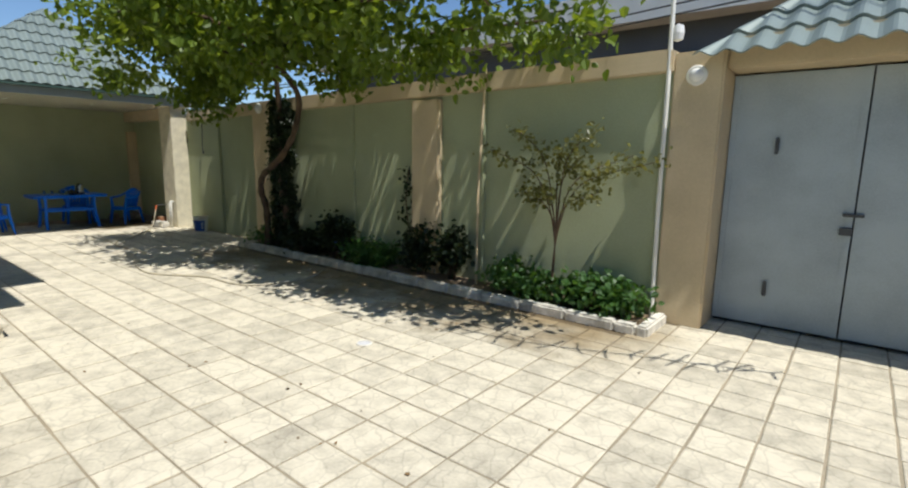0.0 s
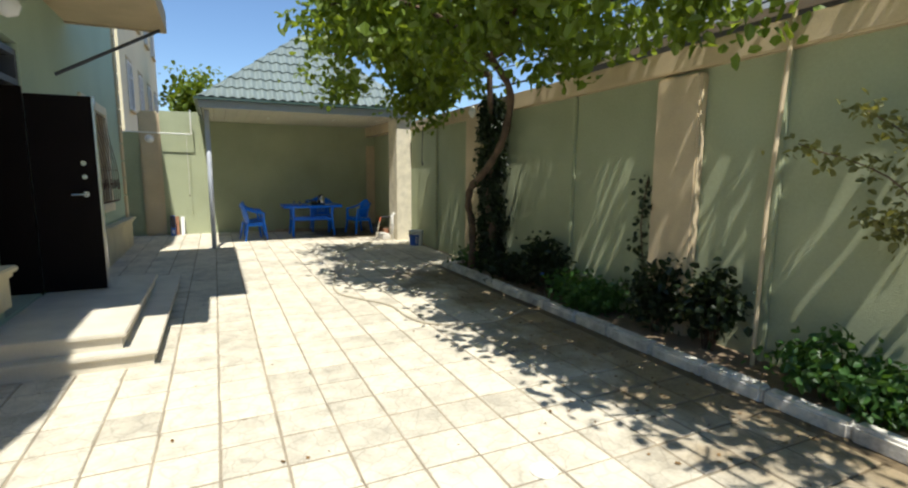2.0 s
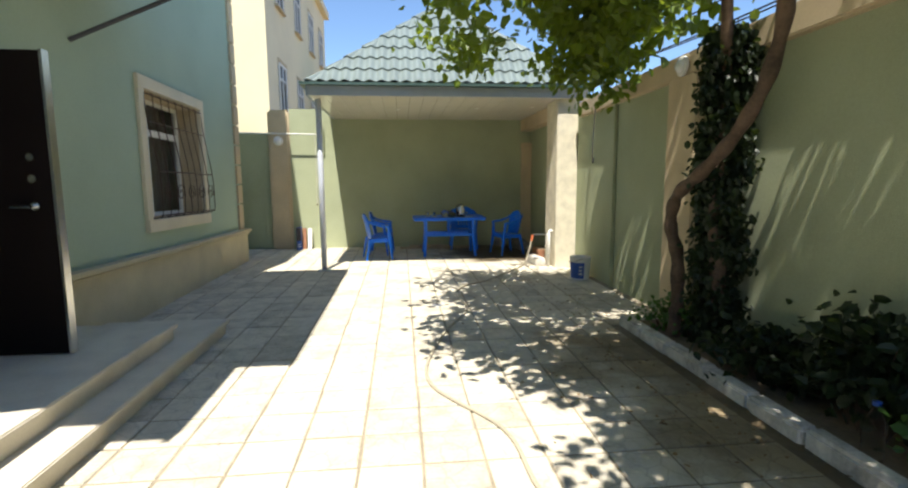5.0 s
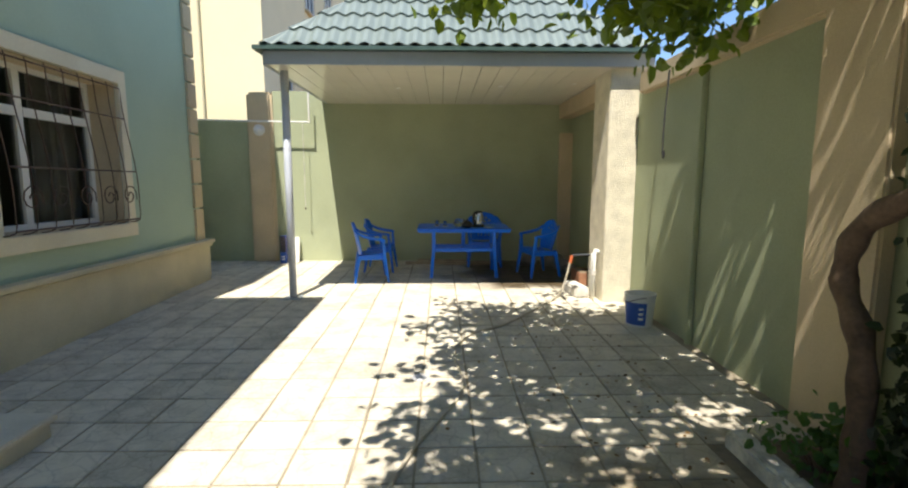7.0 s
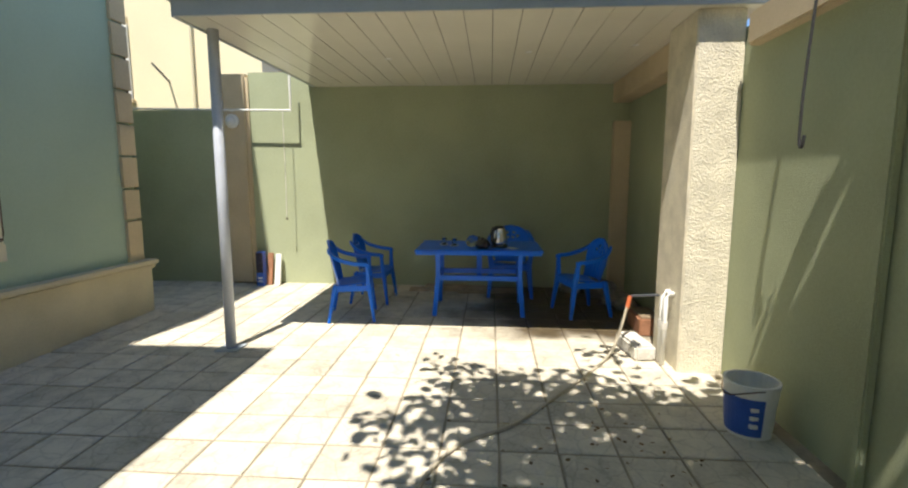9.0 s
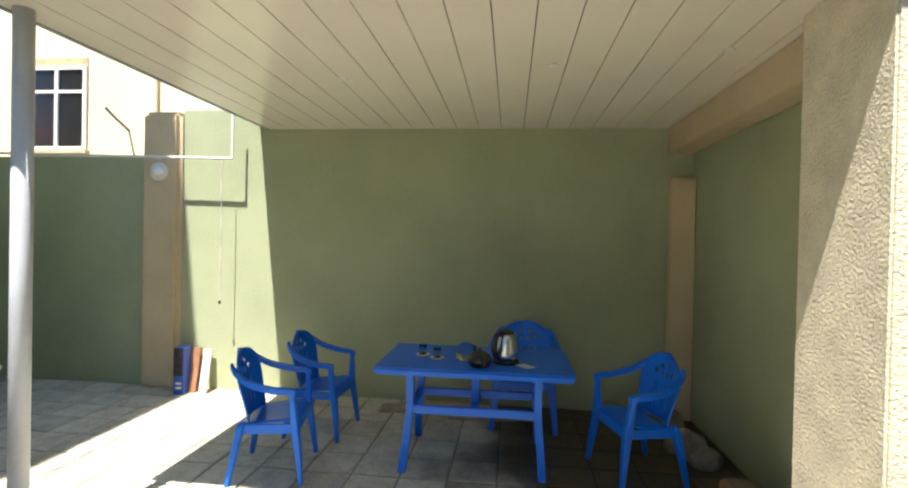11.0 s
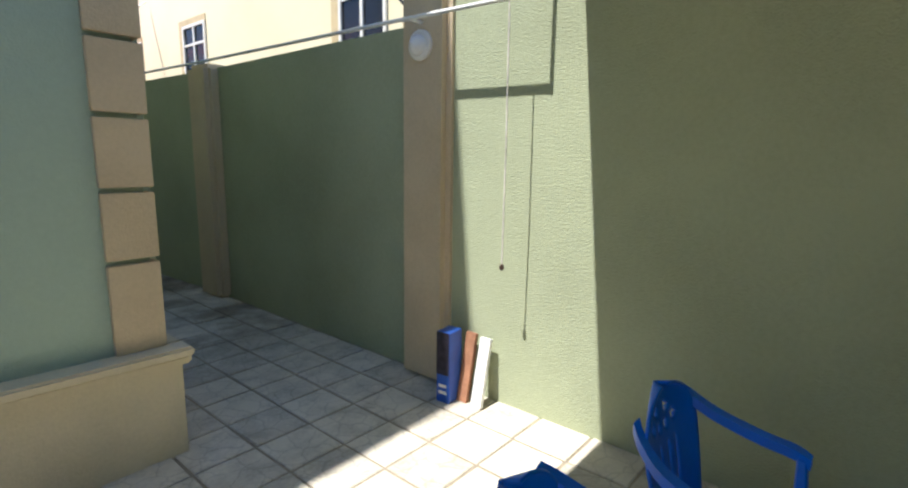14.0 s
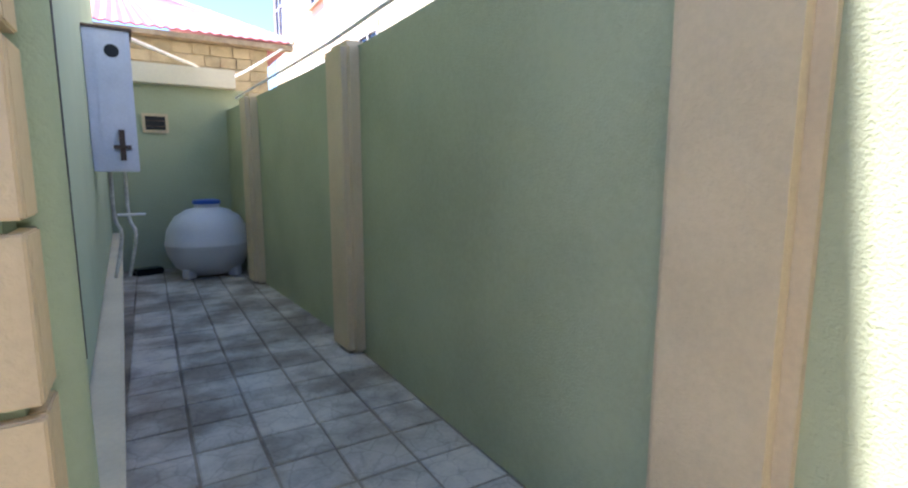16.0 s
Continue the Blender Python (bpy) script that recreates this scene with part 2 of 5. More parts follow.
def tube_bm(pts, radii, seg=10, bm=None, closed_ends=True):
    """A tube of changing radius along points."""
    bm = bm or bmesh.new()
    pts = [Vector(p) for p in pts]
    if not hasattr(radii, "__len__"):
        radii = [radii] * len(pts)
    rings = []
    ref = Vector((0.13, 0.27, 0.95))
    for i, p in enumerate(pts):
        d = (pts[min(i + 1, len(pts) - 1)] - pts[max(i - 1, 0)]).normalized()
        a = d.cross(ref)
        if a.length < 0.1:
            a = d.cross(Vector((1, 0, 0)))
        a.normalize()
        b = d.cross(a)
        rings.append([bm.verts.new(p + radii[i] * (math.cos(k * 2 * math.pi / seg) * a + math.sin(k * 2 * math.pi / seg) * b)) for k in range(seg)])
    for r0, r1 in zip(rings, rings[1:]):
        for k in range(seg):
            bm.faces.new((r0[k], r0[(k + 1) % seg], r1[(k + 1) % seg], r1[k]))
    if closed_ends:
        bm.faces.new(rings[0])
        bm.faces.new(rings[-1])
    bmesh.ops.recalc_face_normals(bm, faces=bm.faces[:])
    return bm


def lathe_bm(profile, seg=24, cx=0.0, cy=0.0, bm=None):
    """Turns a profile of (radius, height) round the upright axis."""
    bm = bm or bmesh.new()
    rings = [[bm.verts.new((cx + r * math.cos(k * 2 * math.pi / seg), cy + r * math.sin(k * 2 * math.pi / seg), z)) for k in range(seg)] for r, z in profile]
    for r0, r1 in zip(rings, rings[1:]):
        for k in range(seg):
            bm.faces.new((r0[k], r0[(k + 1) % seg], r1[(k + 1) % seg], r1[k]))
    if profile[0][0] > 1e-4:
        bm.faces.new(rings[0][::-1])
    if profile[-1][0] > 1e-4:
        bm.faces.new(rings[-1])
    bmesh.ops.remove_doubles(bm, verts=bm.verts[:], dist=1e-5)
    bmesh.ops.recalc_face_normals(bm, faces=bm.faces[:])
    return bm


def smooth_path(pts, n=8):
    """Catmull-Rom points through the given ones."""
    pts = [Vector(p) for p in pts]
    q = [pts[0] * 2 - pts[1], *pts, pts[-1] * 2 - pts[-2]]
    out = []
    for i in range(1, len(q) - 2):
        for k in range(n):
            t = k / n
            out.append(0.5 * (2 * q[i] + (q[i + 1] - q[i - 1]) * t + (2 * q[i - 1] - 5 * q[i] + 4 * q[i + 1] - q[i + 2]) * t * t + (3 * q[i] - q[i - 1] - 3 * q[i + 1] + q[i + 2]) * t ** 3))
    return out + [pts[-1]]


def leaves_mesh(name, centres, size, material, parent, spread, per, rng, droop=0.3, label=""):
    """Many small folded five-point leaves scattered round the centres."""
    verts, faces = [], []
    for c in centres:
        for _ in range(per):
            p = Vector(c) + Vector((rng.gauss(0, spread), rng.gauss(0, spread), rng.gauss(0, spread * 0.7)))
            s = size * rng.uniform(0.6, 1.25)
            rot = Euler((rng.gauss(0, 0.7), rng.gauss(0.0, 0.7) + droop, rng.uniform(0, 6.28))).to_matrix()
            shape = ((0, 0, 0), (0.35, 0.42, 0.10), (0.85, 0.30, 0.02), (1.1, 0, -0.14), (0.85, -0.30, 0.02), (0.35, -0.42, 0.10))
            i = len(verts)
            verts += [tuple(p + rot @ (Vector(v) * s)) for v in shape]
            faces += [(i, i + 1, i + 2, i + 3), (i, i + 3, i + 4, i + 5)]
    me = bpy.data.meshes.new(name)
    me.from_pydata(verts, [], faces)
    me.materials.append(material)
    ob = new(name, me)
    ob.parent = parent
    if label:
        tagged(ob, label)
    return ob


# ---- setting ----
def structure(name, bm, material, label, category="wall"):
    return tagged(part(name, bm, material), label, category, kind="structure")


X_BACK, Y_GARDEN, Y_HOUSE = -15.2, 5.40, -0.27
HX0, HX1 = -13.575, -2.5
earth = structure("ground", boxes((-400, 400, -400, 400, -1.2, -0.03)), EARTH, "dry brown earth reaching beyond the walls", "ground")
paving = structure("floor", boxes((-15.6, 4.2, -8.2, 6.6, -0.029, -0.008)), GROUT, "pale stone pavers of the courtyard in cement joints", "paving")

# garden wall with coping band, recessed green panels and piers
gw = structure("wall_garden", boxes((-15.6, -1.62, Y_GARDEN, Y_GARDEN + 0.2, -0.02, 2.62)), GREEN, "garden wall of rough green plaster panels")
part("coping_band", boxes((-12.0, -1.64, Y_GARDEN - 0.08, Y_GARDEN + 0.22, 2.44, 2.66), bev=0.015), BEIGE, gw, "beige painted coping band")
for a, b in ((-5.10, -4.60), (-9.25, -8.72)):
    part("pier", boxes((a, b, Y_GARDEN - 0.10, Y_GARDEN - 0.001, -0.02, 2.438), bev=0.015), BEIGE, gw, "beige painted pier")
for a, b in ((-3.92, -3.87), (-6.45, -6.40), (-10.72, -10.66)):
    part("wall_strip", boxes((a, b, Y_GARDEN - 0.05, Y_GARDEN - 0.001, -0.02, 2.438), bev=0.01), GREEN, gw)
gatepier = structure("wall_gate_pier", boxes((-1.64, -1.18, Y_GARDEN - 0.03, Y_GARDEN + 0.7, -0.02, 2.70), bev=0.02), BEIGE, "beige painted pier beside the metal gate")
lint = structure("wall_gate_lintel", boxes((-1.18, 2.2, Y_GARDEN + 0.05, Y_GARDEN + 0.6, 2.52, 2.75), bev=0.015), BEIGE, "beige lintel over the metal gate")
structure("wall_gate_far", boxes((2.2, 4.2, Y_GARDEN, Y_GARDEN + 0.6, -0.02, 2.75)), BEIGE, "plain beige wall beyond the gate")
structure("wall_east", boxes((4.2, 4.4, -4.4, 6.4, -0.02, 2.7)), BEIGE, "plain beige wall closing the courtyard")
structure("wall_south", boxes((-2.5, 4.4, -4.4, -4.2, -0.02, 2.7)), BEIGE, "plain beige wall closing the courtyard")

# back wall, low side wall and their piers
bw = structure("wall_back", boxes((X_BACK - 0.2, X_BACK, 0.30, 5.40, -0.02, 2.90)), GREEN, "rough green plaster wall behind the pavilion")
bp = structure("wall_back_pier", boxes((X_BACK - 0.2, X_BACK + 0.07, -0.13, 0.30, -0.02, 2.88), bev=0.045), BEIGE, "beige pier with a round lamp")
lw = structure("wall_side", boxes((X_BACK - 0.2, X_BACK - 0.04, -3.12, -0.13, -0.02, 2.42)), GREEN, "low green plaster wall along the side passage")
BEND = math.degrees(math.atan2(0.30, 4.9))
far = part("wall_length", boxes((-0.16, 0.0, -6.0, 0.0, -0.02, 2.42)), GREEN, lw, "far stretch of the green wall, bending slightly inwards")
far.matrix_world = pose(X_BACK - 0.04, -3.12, 0, 0, 0, BEND)
for xx, yy in ((X_BACK - 0.02, -3.12), (X_BACK + 0.17, -6.27)):
    pr = part("pier", boxes((-0.17, 0.12, -0.21, 0.21, -0.02, 2.46), bev=0.05), BEIGE, lw, "beige rounded pier")
    pr.matrix_world = pose(xx, yy, 0, 0, 0, BEND)
part("corner_strip", boxes((X_BACK + 0.002, X_BACK + 0.12, 5.18, 5.396, -0.02, 2.22), bev=0.01), BEIGE, bw, "beige corner strip")
ew = structure("wall_end", boxes((X_BACK - 0.04, HX0 + 0.6, -8.2, -8.0, -0.02, 2.74)), GREEN, "green end wall of the side passage")
part("cap_beam", boxes((X_BACK + 0.12, HX0 + 0.6, -8.25, -7.85, 2.742, 3.02), bev=0.01), CREAM, ew, "cream cap beam")
vent = thing("vent_window", "small square vent with a pale frame in the green wall", "vent", -13.96, -8.0, 2.18)
part("frame", boxes((-0.17, 0.17, 0.001, 0.03, -0.14, -0.10), (-0.17, 0.17, 0.001, 0.03, 0.10, 0.14), (-0.17, -0.13, 0.001, 0.03, -0.10, 0.10), (0.13, 0.17, 0.001, 0.03, -0.10, 0.10)), BEIGE, vent)
part("opening", boxes((-0.13, 0.13, 0.001, 0.008, -0.10, 0.10)), DARKGAP, vent, "dark opening")
for k in range(2):
    part("slat", boxes((-0.13, 0.13, 0.009, 0.02, -0.05 + k * 0.08, -0.035 + k * 0.08)), RUST, vent)

# house
DX0, DX1, DZ0, DZ1 = -7.83, -6.73, 0.275, 2.70
WX0, WX1, WZ0, WZ1 = -11.86, -10.28, 1.00, 2.46
HT = 6.0
hb = bmesh.new()
yb, yf = Y_HOUSE - 0.35, Y_HOUSE
for b in ((HX0, WX0, yb, yf, -0.02, HT), (WX0, WX1, yb, yf, -0.02, WZ0), (WX0, WX1, yb, yf, WZ1, HT), (WX1, DX0, yb, yf, -0.02, HT), (DX0, DX1, yb, yf, -0.02, DZ0 - 0.001), (DX0, DX1, yb, yf, DZ1, HT), (DX1, HX1, yb, yf, -0.02, HT)):
    bm_box(hb, *b)
hw = structure("wall_house", hb, HOUSEGREEN, "pale green rendered house wall with cream trim")
hs_wall = structure("wall_house_side", boxes((HX0, HX0 + 0.35, -8.0, yb, -0.02, HT)), HOUSEGREEN, "pale green rendered house wall along the passage")
structure("wall_house_east", boxes((HX1 - 0.3, HX1, -8.3, yb, -0.02, HT)), HOUSEGREEN, "plain rendered end wall of the house")
# rear wall and roof reach back far enough to keep sun off the passage end
structure("wall_house_rear", boxes((HX0 + 0.35, HX1, -8.6, -8.31, -0.02, HT)), HOUSEGREEN, "plain rendered rear wall of the house")
# the second, taller block is added out of view to widen the house shadow
structure("roof_house", boxes((HX0, HX1, -8.6, yf, HT, HT + 0.15), (HX0, -9.76, -8.6, yf, HT + 0.15, 7.9)), CREAM, "flat roof slab of the house with an unseen raised block added for its shadow", "roof")
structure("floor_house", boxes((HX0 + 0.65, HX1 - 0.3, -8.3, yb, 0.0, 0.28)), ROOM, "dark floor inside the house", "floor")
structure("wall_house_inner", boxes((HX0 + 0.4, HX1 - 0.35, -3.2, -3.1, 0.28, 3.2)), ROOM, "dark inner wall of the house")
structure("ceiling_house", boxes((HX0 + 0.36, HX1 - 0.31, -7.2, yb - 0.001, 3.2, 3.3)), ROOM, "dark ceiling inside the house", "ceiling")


def ledge_bm(x0, x1, y, out, z):
    bm = boxes((x0, x1, y, y + out, z - 0.05, z), (x0, x1, y, y + out * 0.7, z - 0.10, z - 0.051), bev=0.012)
    return bm


for a, b in ((HX0 - 0.085, -8.56), (-5.99, HX1)):
    part("plinth", boxes((a, b, Y_HOUSE + 0.001, Y_HOUSE + 0.07, -0.02, 0.484)), PLINTH, hw, "cream painted plinth")
    part("ledge", ledge_bm(a - 0.04, b, Y_HOUSE + 0.001, 0.14, 0.585), PLINTH, hw, "moulded cream ledge")
part("plinth", boxes((DX1 + 0.02, -5.991, Y_HOUSE + 0.001, Y_HOUSE + 0.06, 0.3, 0.52)), PLINTH, hw)
part("ledge", ledge_bm(DX1 + 0.01, -5.991, Y_HOUSE + 0.001, 0.13, 0.62), PLINTH, hw)
part("plinth", boxes((HX0 - 0.085, HX0 - 0.001, -8.0, Y_HOUSE, -0.02, 0.46)), PLINTH, hs_wall)
part("ledge", boxes((HX0 - 0.125, HX0 - 0.001, -8.0, Y_HOUSE, 0.535, 0.585), (HX0 - 0.09, HX0 - 0.001, -8.0, Y_HOUSE, 0.46, 0.534), bev=0.012), PLINTH, hs_wall)
# the passage side of the house runs slightly away from the yard's axis
SIDE = Matrix.Translation((HX0, Y_HOUSE, 0)) @ pose(0, 0, 0, 0, 0, 2.0) @ Matrix.Translation((-HX0, -Y_HOUSE, 0))
hs_wall.matrix_world = SIDE @ hs_wall.matrix_world
# quoins at the house corner
z, qh = 0.592, 0.435
while z < HT - 0.3:
    part("quoin", boxes((HX0 - 0.035, HX0 + 0.19, Y_HOUSE + 0.001, Y_HOUSE + 0.035, z, z + qh), (HX0 - 0.035, HX0 - 0.001, Y_HOUSE - 0.27, Y_HOUSE + 0.001, z, z + qh), bev=0.004), BEIGE, hw)
    z, qh = z + qh + 0.024, 0.315

# steps
st = tagged(part("entrance_steps", boxes((-8.52, -6.03, Y_HOUSE + 0.001, 0.66, -0.02, 0.235)), STEPM), "two broad pale stone entrance steps below the open door", "steps")
part("tread", boxes((-8.55, -6.00, Y_HOUSE + 0.001, 0.69, 0.235, 0.275), bev=0.008), STEPM, st)
part("lower_step", boxes((-9.12, -5.93, Y_HOUSE + 0.072, 0.88, -0.02, 0.095)), STEPM, st)
part("tread", boxes((-9.15, -5.90, Y_HOUSE + 0.072, 0.91, 0.095, 0.135), bev=0.008), STEPM, st)

# door
door = thing("door_1", "open dark entrance door with a chrome lock and grey frame", "door", kind="structure")
fy0, fy1 = Y_HOUSE - 0.30, Y_HOUSE - 0.02
part("door_frame", boxes((DX0, DX0 + 0.06, fy0, fy1, DZ0, DZ1), (DX1 - 0.06, DX1, fy0, fy1, DZ0, DZ1), (DX0 + 0.06, DX1 - 0.06, fy0, fy1, DZ1 - 0.06, DZ1), (DX0 + 0.06, DX1 - 0.06, fy0, fy1, 2.36, 2.42)), DOORFRAME, door, "dark grey metal frame")
part("transom", boxes((DX0 + 0.06, DX1 - 0.06, fy0 + 0.1, fy0 + 0.13, 2.42, DZ1 - 0.06)), DOORFRAME, door, "dark transom panel")
for k in range(5):
    part("transom_bar", boxes((DX0 + 0.06, DX1 - 0.06, fy0 + 0.14, fy0 + 0.16, 2.45 + k * 0.04, 2.46 + k * 0.04)), STEEL, door)
part("door_leaf", boxes((-7.86, -7.81, Y_HOUSE + 0.002, 0.29, 0.285, 2.30), bev=0.004), BLACKDOOR, door, "dark padded door leaf standing open")
part("leaf_edge", boxes((-7.868, -7.80, 0.291, 0.31, 0.285, 2.305)), CHROME, door, "pale metal edge strip")
part("jamb_lining", boxes((DX0 + 0.061, DX0 + 0.09, fy0, fy1 + 0.03, DZ0, 2.355)), BLACKDOOR, door, "dark padded jamb lining")
part("inner_leaf", boxes((DX0 + 0.10, DX0 + 0.42, fy0 - 0.04, fy0 - 0.001, 0.31, 2.355)), REDWOOD, door, "dark red wooden inner leaf")
for zz, rr in ((1.62, 0.025), (1.48, 0.025), (1.30, 0.03)):
    part("lock", tube_bm(((-7.81, 0.18, zz), (-7.785, 0.18, zz)), rr, 12), CHROME, door, "chrome lock rose")
part("handle", tube_bm(((-7.80, 0.18, 1.30), (-7.74, 0.18, 1.30), (-7.74, 0.06, 1.30)), 0.011, 8), CHROME, door, "chrome lever handle")

# awning over the door
awn = tagged(part("door_canopy", boxes((-9.80, -5.50, Y_HOUSE + 0.002, 0.86, 3.46, 3.52)), BEIGE), "beige slab canopy over the entrance with metal braces", "canopy")
part("fascia", boxes((-9.83, -5.47, 0.861, 0.90, 3.44, 3.72), (-9.84, -9.801, Y_HOUSE + 0.002, 0.861, 3.44, 3.72)), BEIGE, awn, "painted edge board")
part("brace", tube_bm(((-9.10, Y_HOUSE, 2.68), (-9.72, 0.82, 3.45)), 0.022, 6), DOORFRAME, awn, "dark iron brace")
part("brace", tube_bm(((-5.75, Y_HOUSE, 2.68), (-5.6, 0.82, 3.45)), 0.022, 6), DOORFRAME, awn, "dark iron brace")
# slab added out of view, sized so its shadow covers the paving by the steps
structure("roof_balcony", boxes((-9.87, -5.60, Y_HOUSE + 0.002, 1.12, 5.70, 5.85)), CREAM, "unseen slab added high on the house to cast the wide ground shadow", "roof")
dl = thing("door_lamp", "round opal wall lamp beside the entrance", "lamp", -7.25, Y_HOUSE + 0.002, 2.98)
part("globe", lathe_bm([(0.001, -0.11), (0.08, -0.08), (0.11, 0), (0.08, 0.08), (0.001, 0.11)], 16, 0, 0.10), MILK, dl, smooth=True)
part("mount", boxes((-0.05, 0.05, 0, 0.03, -0.05, 0.05)), WHITE, dl)

# window with grille
win = thing("window_1", "white-framed house window behind a curved iron grille", "window", kind="structure")
y = Y_HOUSE
part("trim", boxes((WX0 - 0.13, WX1 + 0.13, y + 0.001, y + 0.045, WZ1, WZ1 + 0.14), (WX0 - 0.13, WX1 + 0.13, y + 0.001, y + 0.06, WZ0 - 0.14, WZ0), (WX0 - 0.13, WX0, y + 0.001, y + 0.045, WZ0, WZ1), (WX1, WX1 + 0.13, y + 0.001, y + 0.045, WZ0, WZ1), bev=0.006), CREAM, win, "cream window surround")
gy = y - 0.33
mx, mz = WX1 - 0.66, 2.05
part("reveal", boxes((WX0, WX0 + 0.012, gy + 0.062, y, WZ0 + 0.012, WZ1 - 0.012), (WX1 - 0.012, WX1, gy + 0.062, y, WZ0 + 0.012, WZ1 - 0.012), (WX0, WX1, gy + 0.062, y, WZ1 - 0.012, WZ1), (WX0, WX1, gy + 0.062, y, WZ0, WZ0 + 0.012)), BEIGE, win, "beige plastered reveal")
part("window_frame", boxes((WX0, WX1, gy, gy + 0.06, WZ0, WZ0 + 0.06), (WX0, WX1, gy, gy + 0.06, WZ1 - 0.06, WZ1), (WX0, WX0 + 0.06, gy, gy + 0.06, WZ0 + 0.06, WZ1 - 0.06), (WX1 - 0.06, WX1, gy, gy + 0.06, WZ0 + 0.06, WZ1 - 0.06), (mx - 0.04, mx + 0.04, gy, gy + 0.06, WZ0 + 0.06, WZ1 - 0.06), (WX0 + 0.06, mx - 0.04, gy, gy + 0.06, mz - 0.04, mz + 0.04), (mx + 0.04, WX1 - 0.06, gy, gy + 0.06, mz - 0.04, mz + 0.04), bev=0.004), WHITE, win, "white plastic frame")
for a, b in ((WX0 + 0.06, mx - 0.04), (mx + 0.04, WX1 - 0.06)):
    for c, d in ((WZ0 + 0.06, mz - 0.04), (mz + 0.04, WZ1 - 0.06)):
        pn = part("pane", boxes((a, b, gy + 0.025, gy + 0.031, c, d)), GLASS, win)
        pn.visible_shadow = False
cb = bmesh.new()
vsr = []
for i in range(41):
    xx = WX0 + 0.02 + i * (WX1 - WX0 - 0.04) / 40
    o = 0.03 * math.sin(i * 1.7)
    vsr.append((cb.verts.new((xx, gy - 0.12 + o, WZ0)), cb.verts.new((xx, gy - 0.12 + o, WZ1))))
for (a, b), (c, d) in zip(vsr[:16], vsr[1:17]):
    cb.faces.new((a, c, d, b))
for (a, b), (c, d) in zip(vsr[34:], vsr[35:]):
    cb.faces.new((a, c, d, b))
cur = part("curtain", cb, CURTAIN, win, "beige curtain drawn aside")
sol = cur.modifiers.new("thick", "SOLIDIFY")
sol.thickness = 0.004


def bulge(zz):
    """How far the grille stands out at a height."""
    u = (zz - WZ0) / (WZ1 - WZ0)
    return 0.04 + 0.12 * max(0.0, math.sin(math.pi * min(1.0, (1 - u) * 0.62 + 0.02))) ** 1.5 * (1 - u ** 3)


for k in range(9):
    xx = WX0 - 0.02 + k * (WX1 - WX0 + 0.04) / 8
    pts = [(xx, y + 0.03, WZ1 - 0.02)] + [(xx, y + bulge(WZ1 - 0.06 - q * (WZ1 - WZ0 - 0.1) / 10), WZ1 - 0.06 - q * (WZ1 - WZ0 - 0.1) / 10) for q in range(11)] + [(xx, y + 0.03, WZ0 + 0.01)]
    part("grille_bar", tube_bm(smooth_path(pts, 2), 0.0055, 6), RUST, win)
for zz in (WZ0 + 0.05, 1.55, 2.1, WZ1 - 0.05):
    part("grille_rail", tube_bm(((WX0 - 0.02, y + bulge(zz), zz), (WX1 + 0.02, y + bulge(zz), zz)), 0.008, 6), RUST, win)
for k in range(5):
    cxx = WX0 + 0.16 + k * 0.32
    pts = [(cxx + (0.02 + 0.10 * a / 14) * math.cos(a * 0.7), y + bulge(1.3) + 0.012, 1.3 + (0.02 + 0.10 * a / 14) * math.sin(a * 0.7)) for a in range(15)]
    part("scroll", tube_bm(pts, 0.006, 6), RUST, win)

# the courtyard floor rises gently towards the pavilion, so level courses run down to it
def level(obs, slope, x0, low):
    for ob in obs:
        if ob.data:
            for v in ob.data.vertices:
                v.co.z += slope * (v.co.x - x0) * min(1.0, max(0.0, v.co.z / low))


level([c for c in hw.children if c.name.startswith(("plinth", "ledge")) and c.location.length == 0], 0.02, -13.8, 0.4)
level([hw] + list(win.children_recursive), 0.02, -11.1, 0.9)
level([gw] + [c for c in gw.children if not c.name.startswith("pier")], 0.012, -8.0, 2.3)

# ---- gate with its tiled roof ----
# sheet added so that no light shows between the leaves
structure("wall_gate_backing", boxes((-1.18, 2.2, Y_GARDEN + 0.50, Y_GARDEN + 0.55, 0.0, 2.519)), DOORFRAME, "dark sheet added behind the gate leaves to block light in the gaps")
gate = thing("metal_gate", "grey-blue sheet metal gate with closed leaves and latches", "gate", 0, Y_GARDEN + 0.42, 0)
for a, b in ((-1.17, -0.10), (-0.085, 0.62), (0.635, 2.19)):
    leaf = part("gate_leaf", boxes((a, b, 0, 0.04, 0.04, 2.50), bev=0.004), STEEL, gate)
    for c in (a, b - 0.05):
        part("leaf_rim", boxes((c, c + 0.05, -0.012, -0.001, 0.04, 2.5)), STEEL, leaf)
for xx, zz, w, h in ((-0.75, 1.82, 0.03, 0.16), (-0.72, 0.42, 0.035, 0.15), (-0.10, 1.20, 0.16, 0.03), (-0.14, 1.05, 0.10, 0.07), (0.36, 1.1, 0.03, 0.18), (0.42, 0.72, 0.16, 0.03)):
    part("latch", boxes((xx - w / 2, xx + w / 2, -0.045, -0.013, zz - h / 2, zz + h / 2), bev=0.006), DOORFRAME, gate, "dark worn latch")


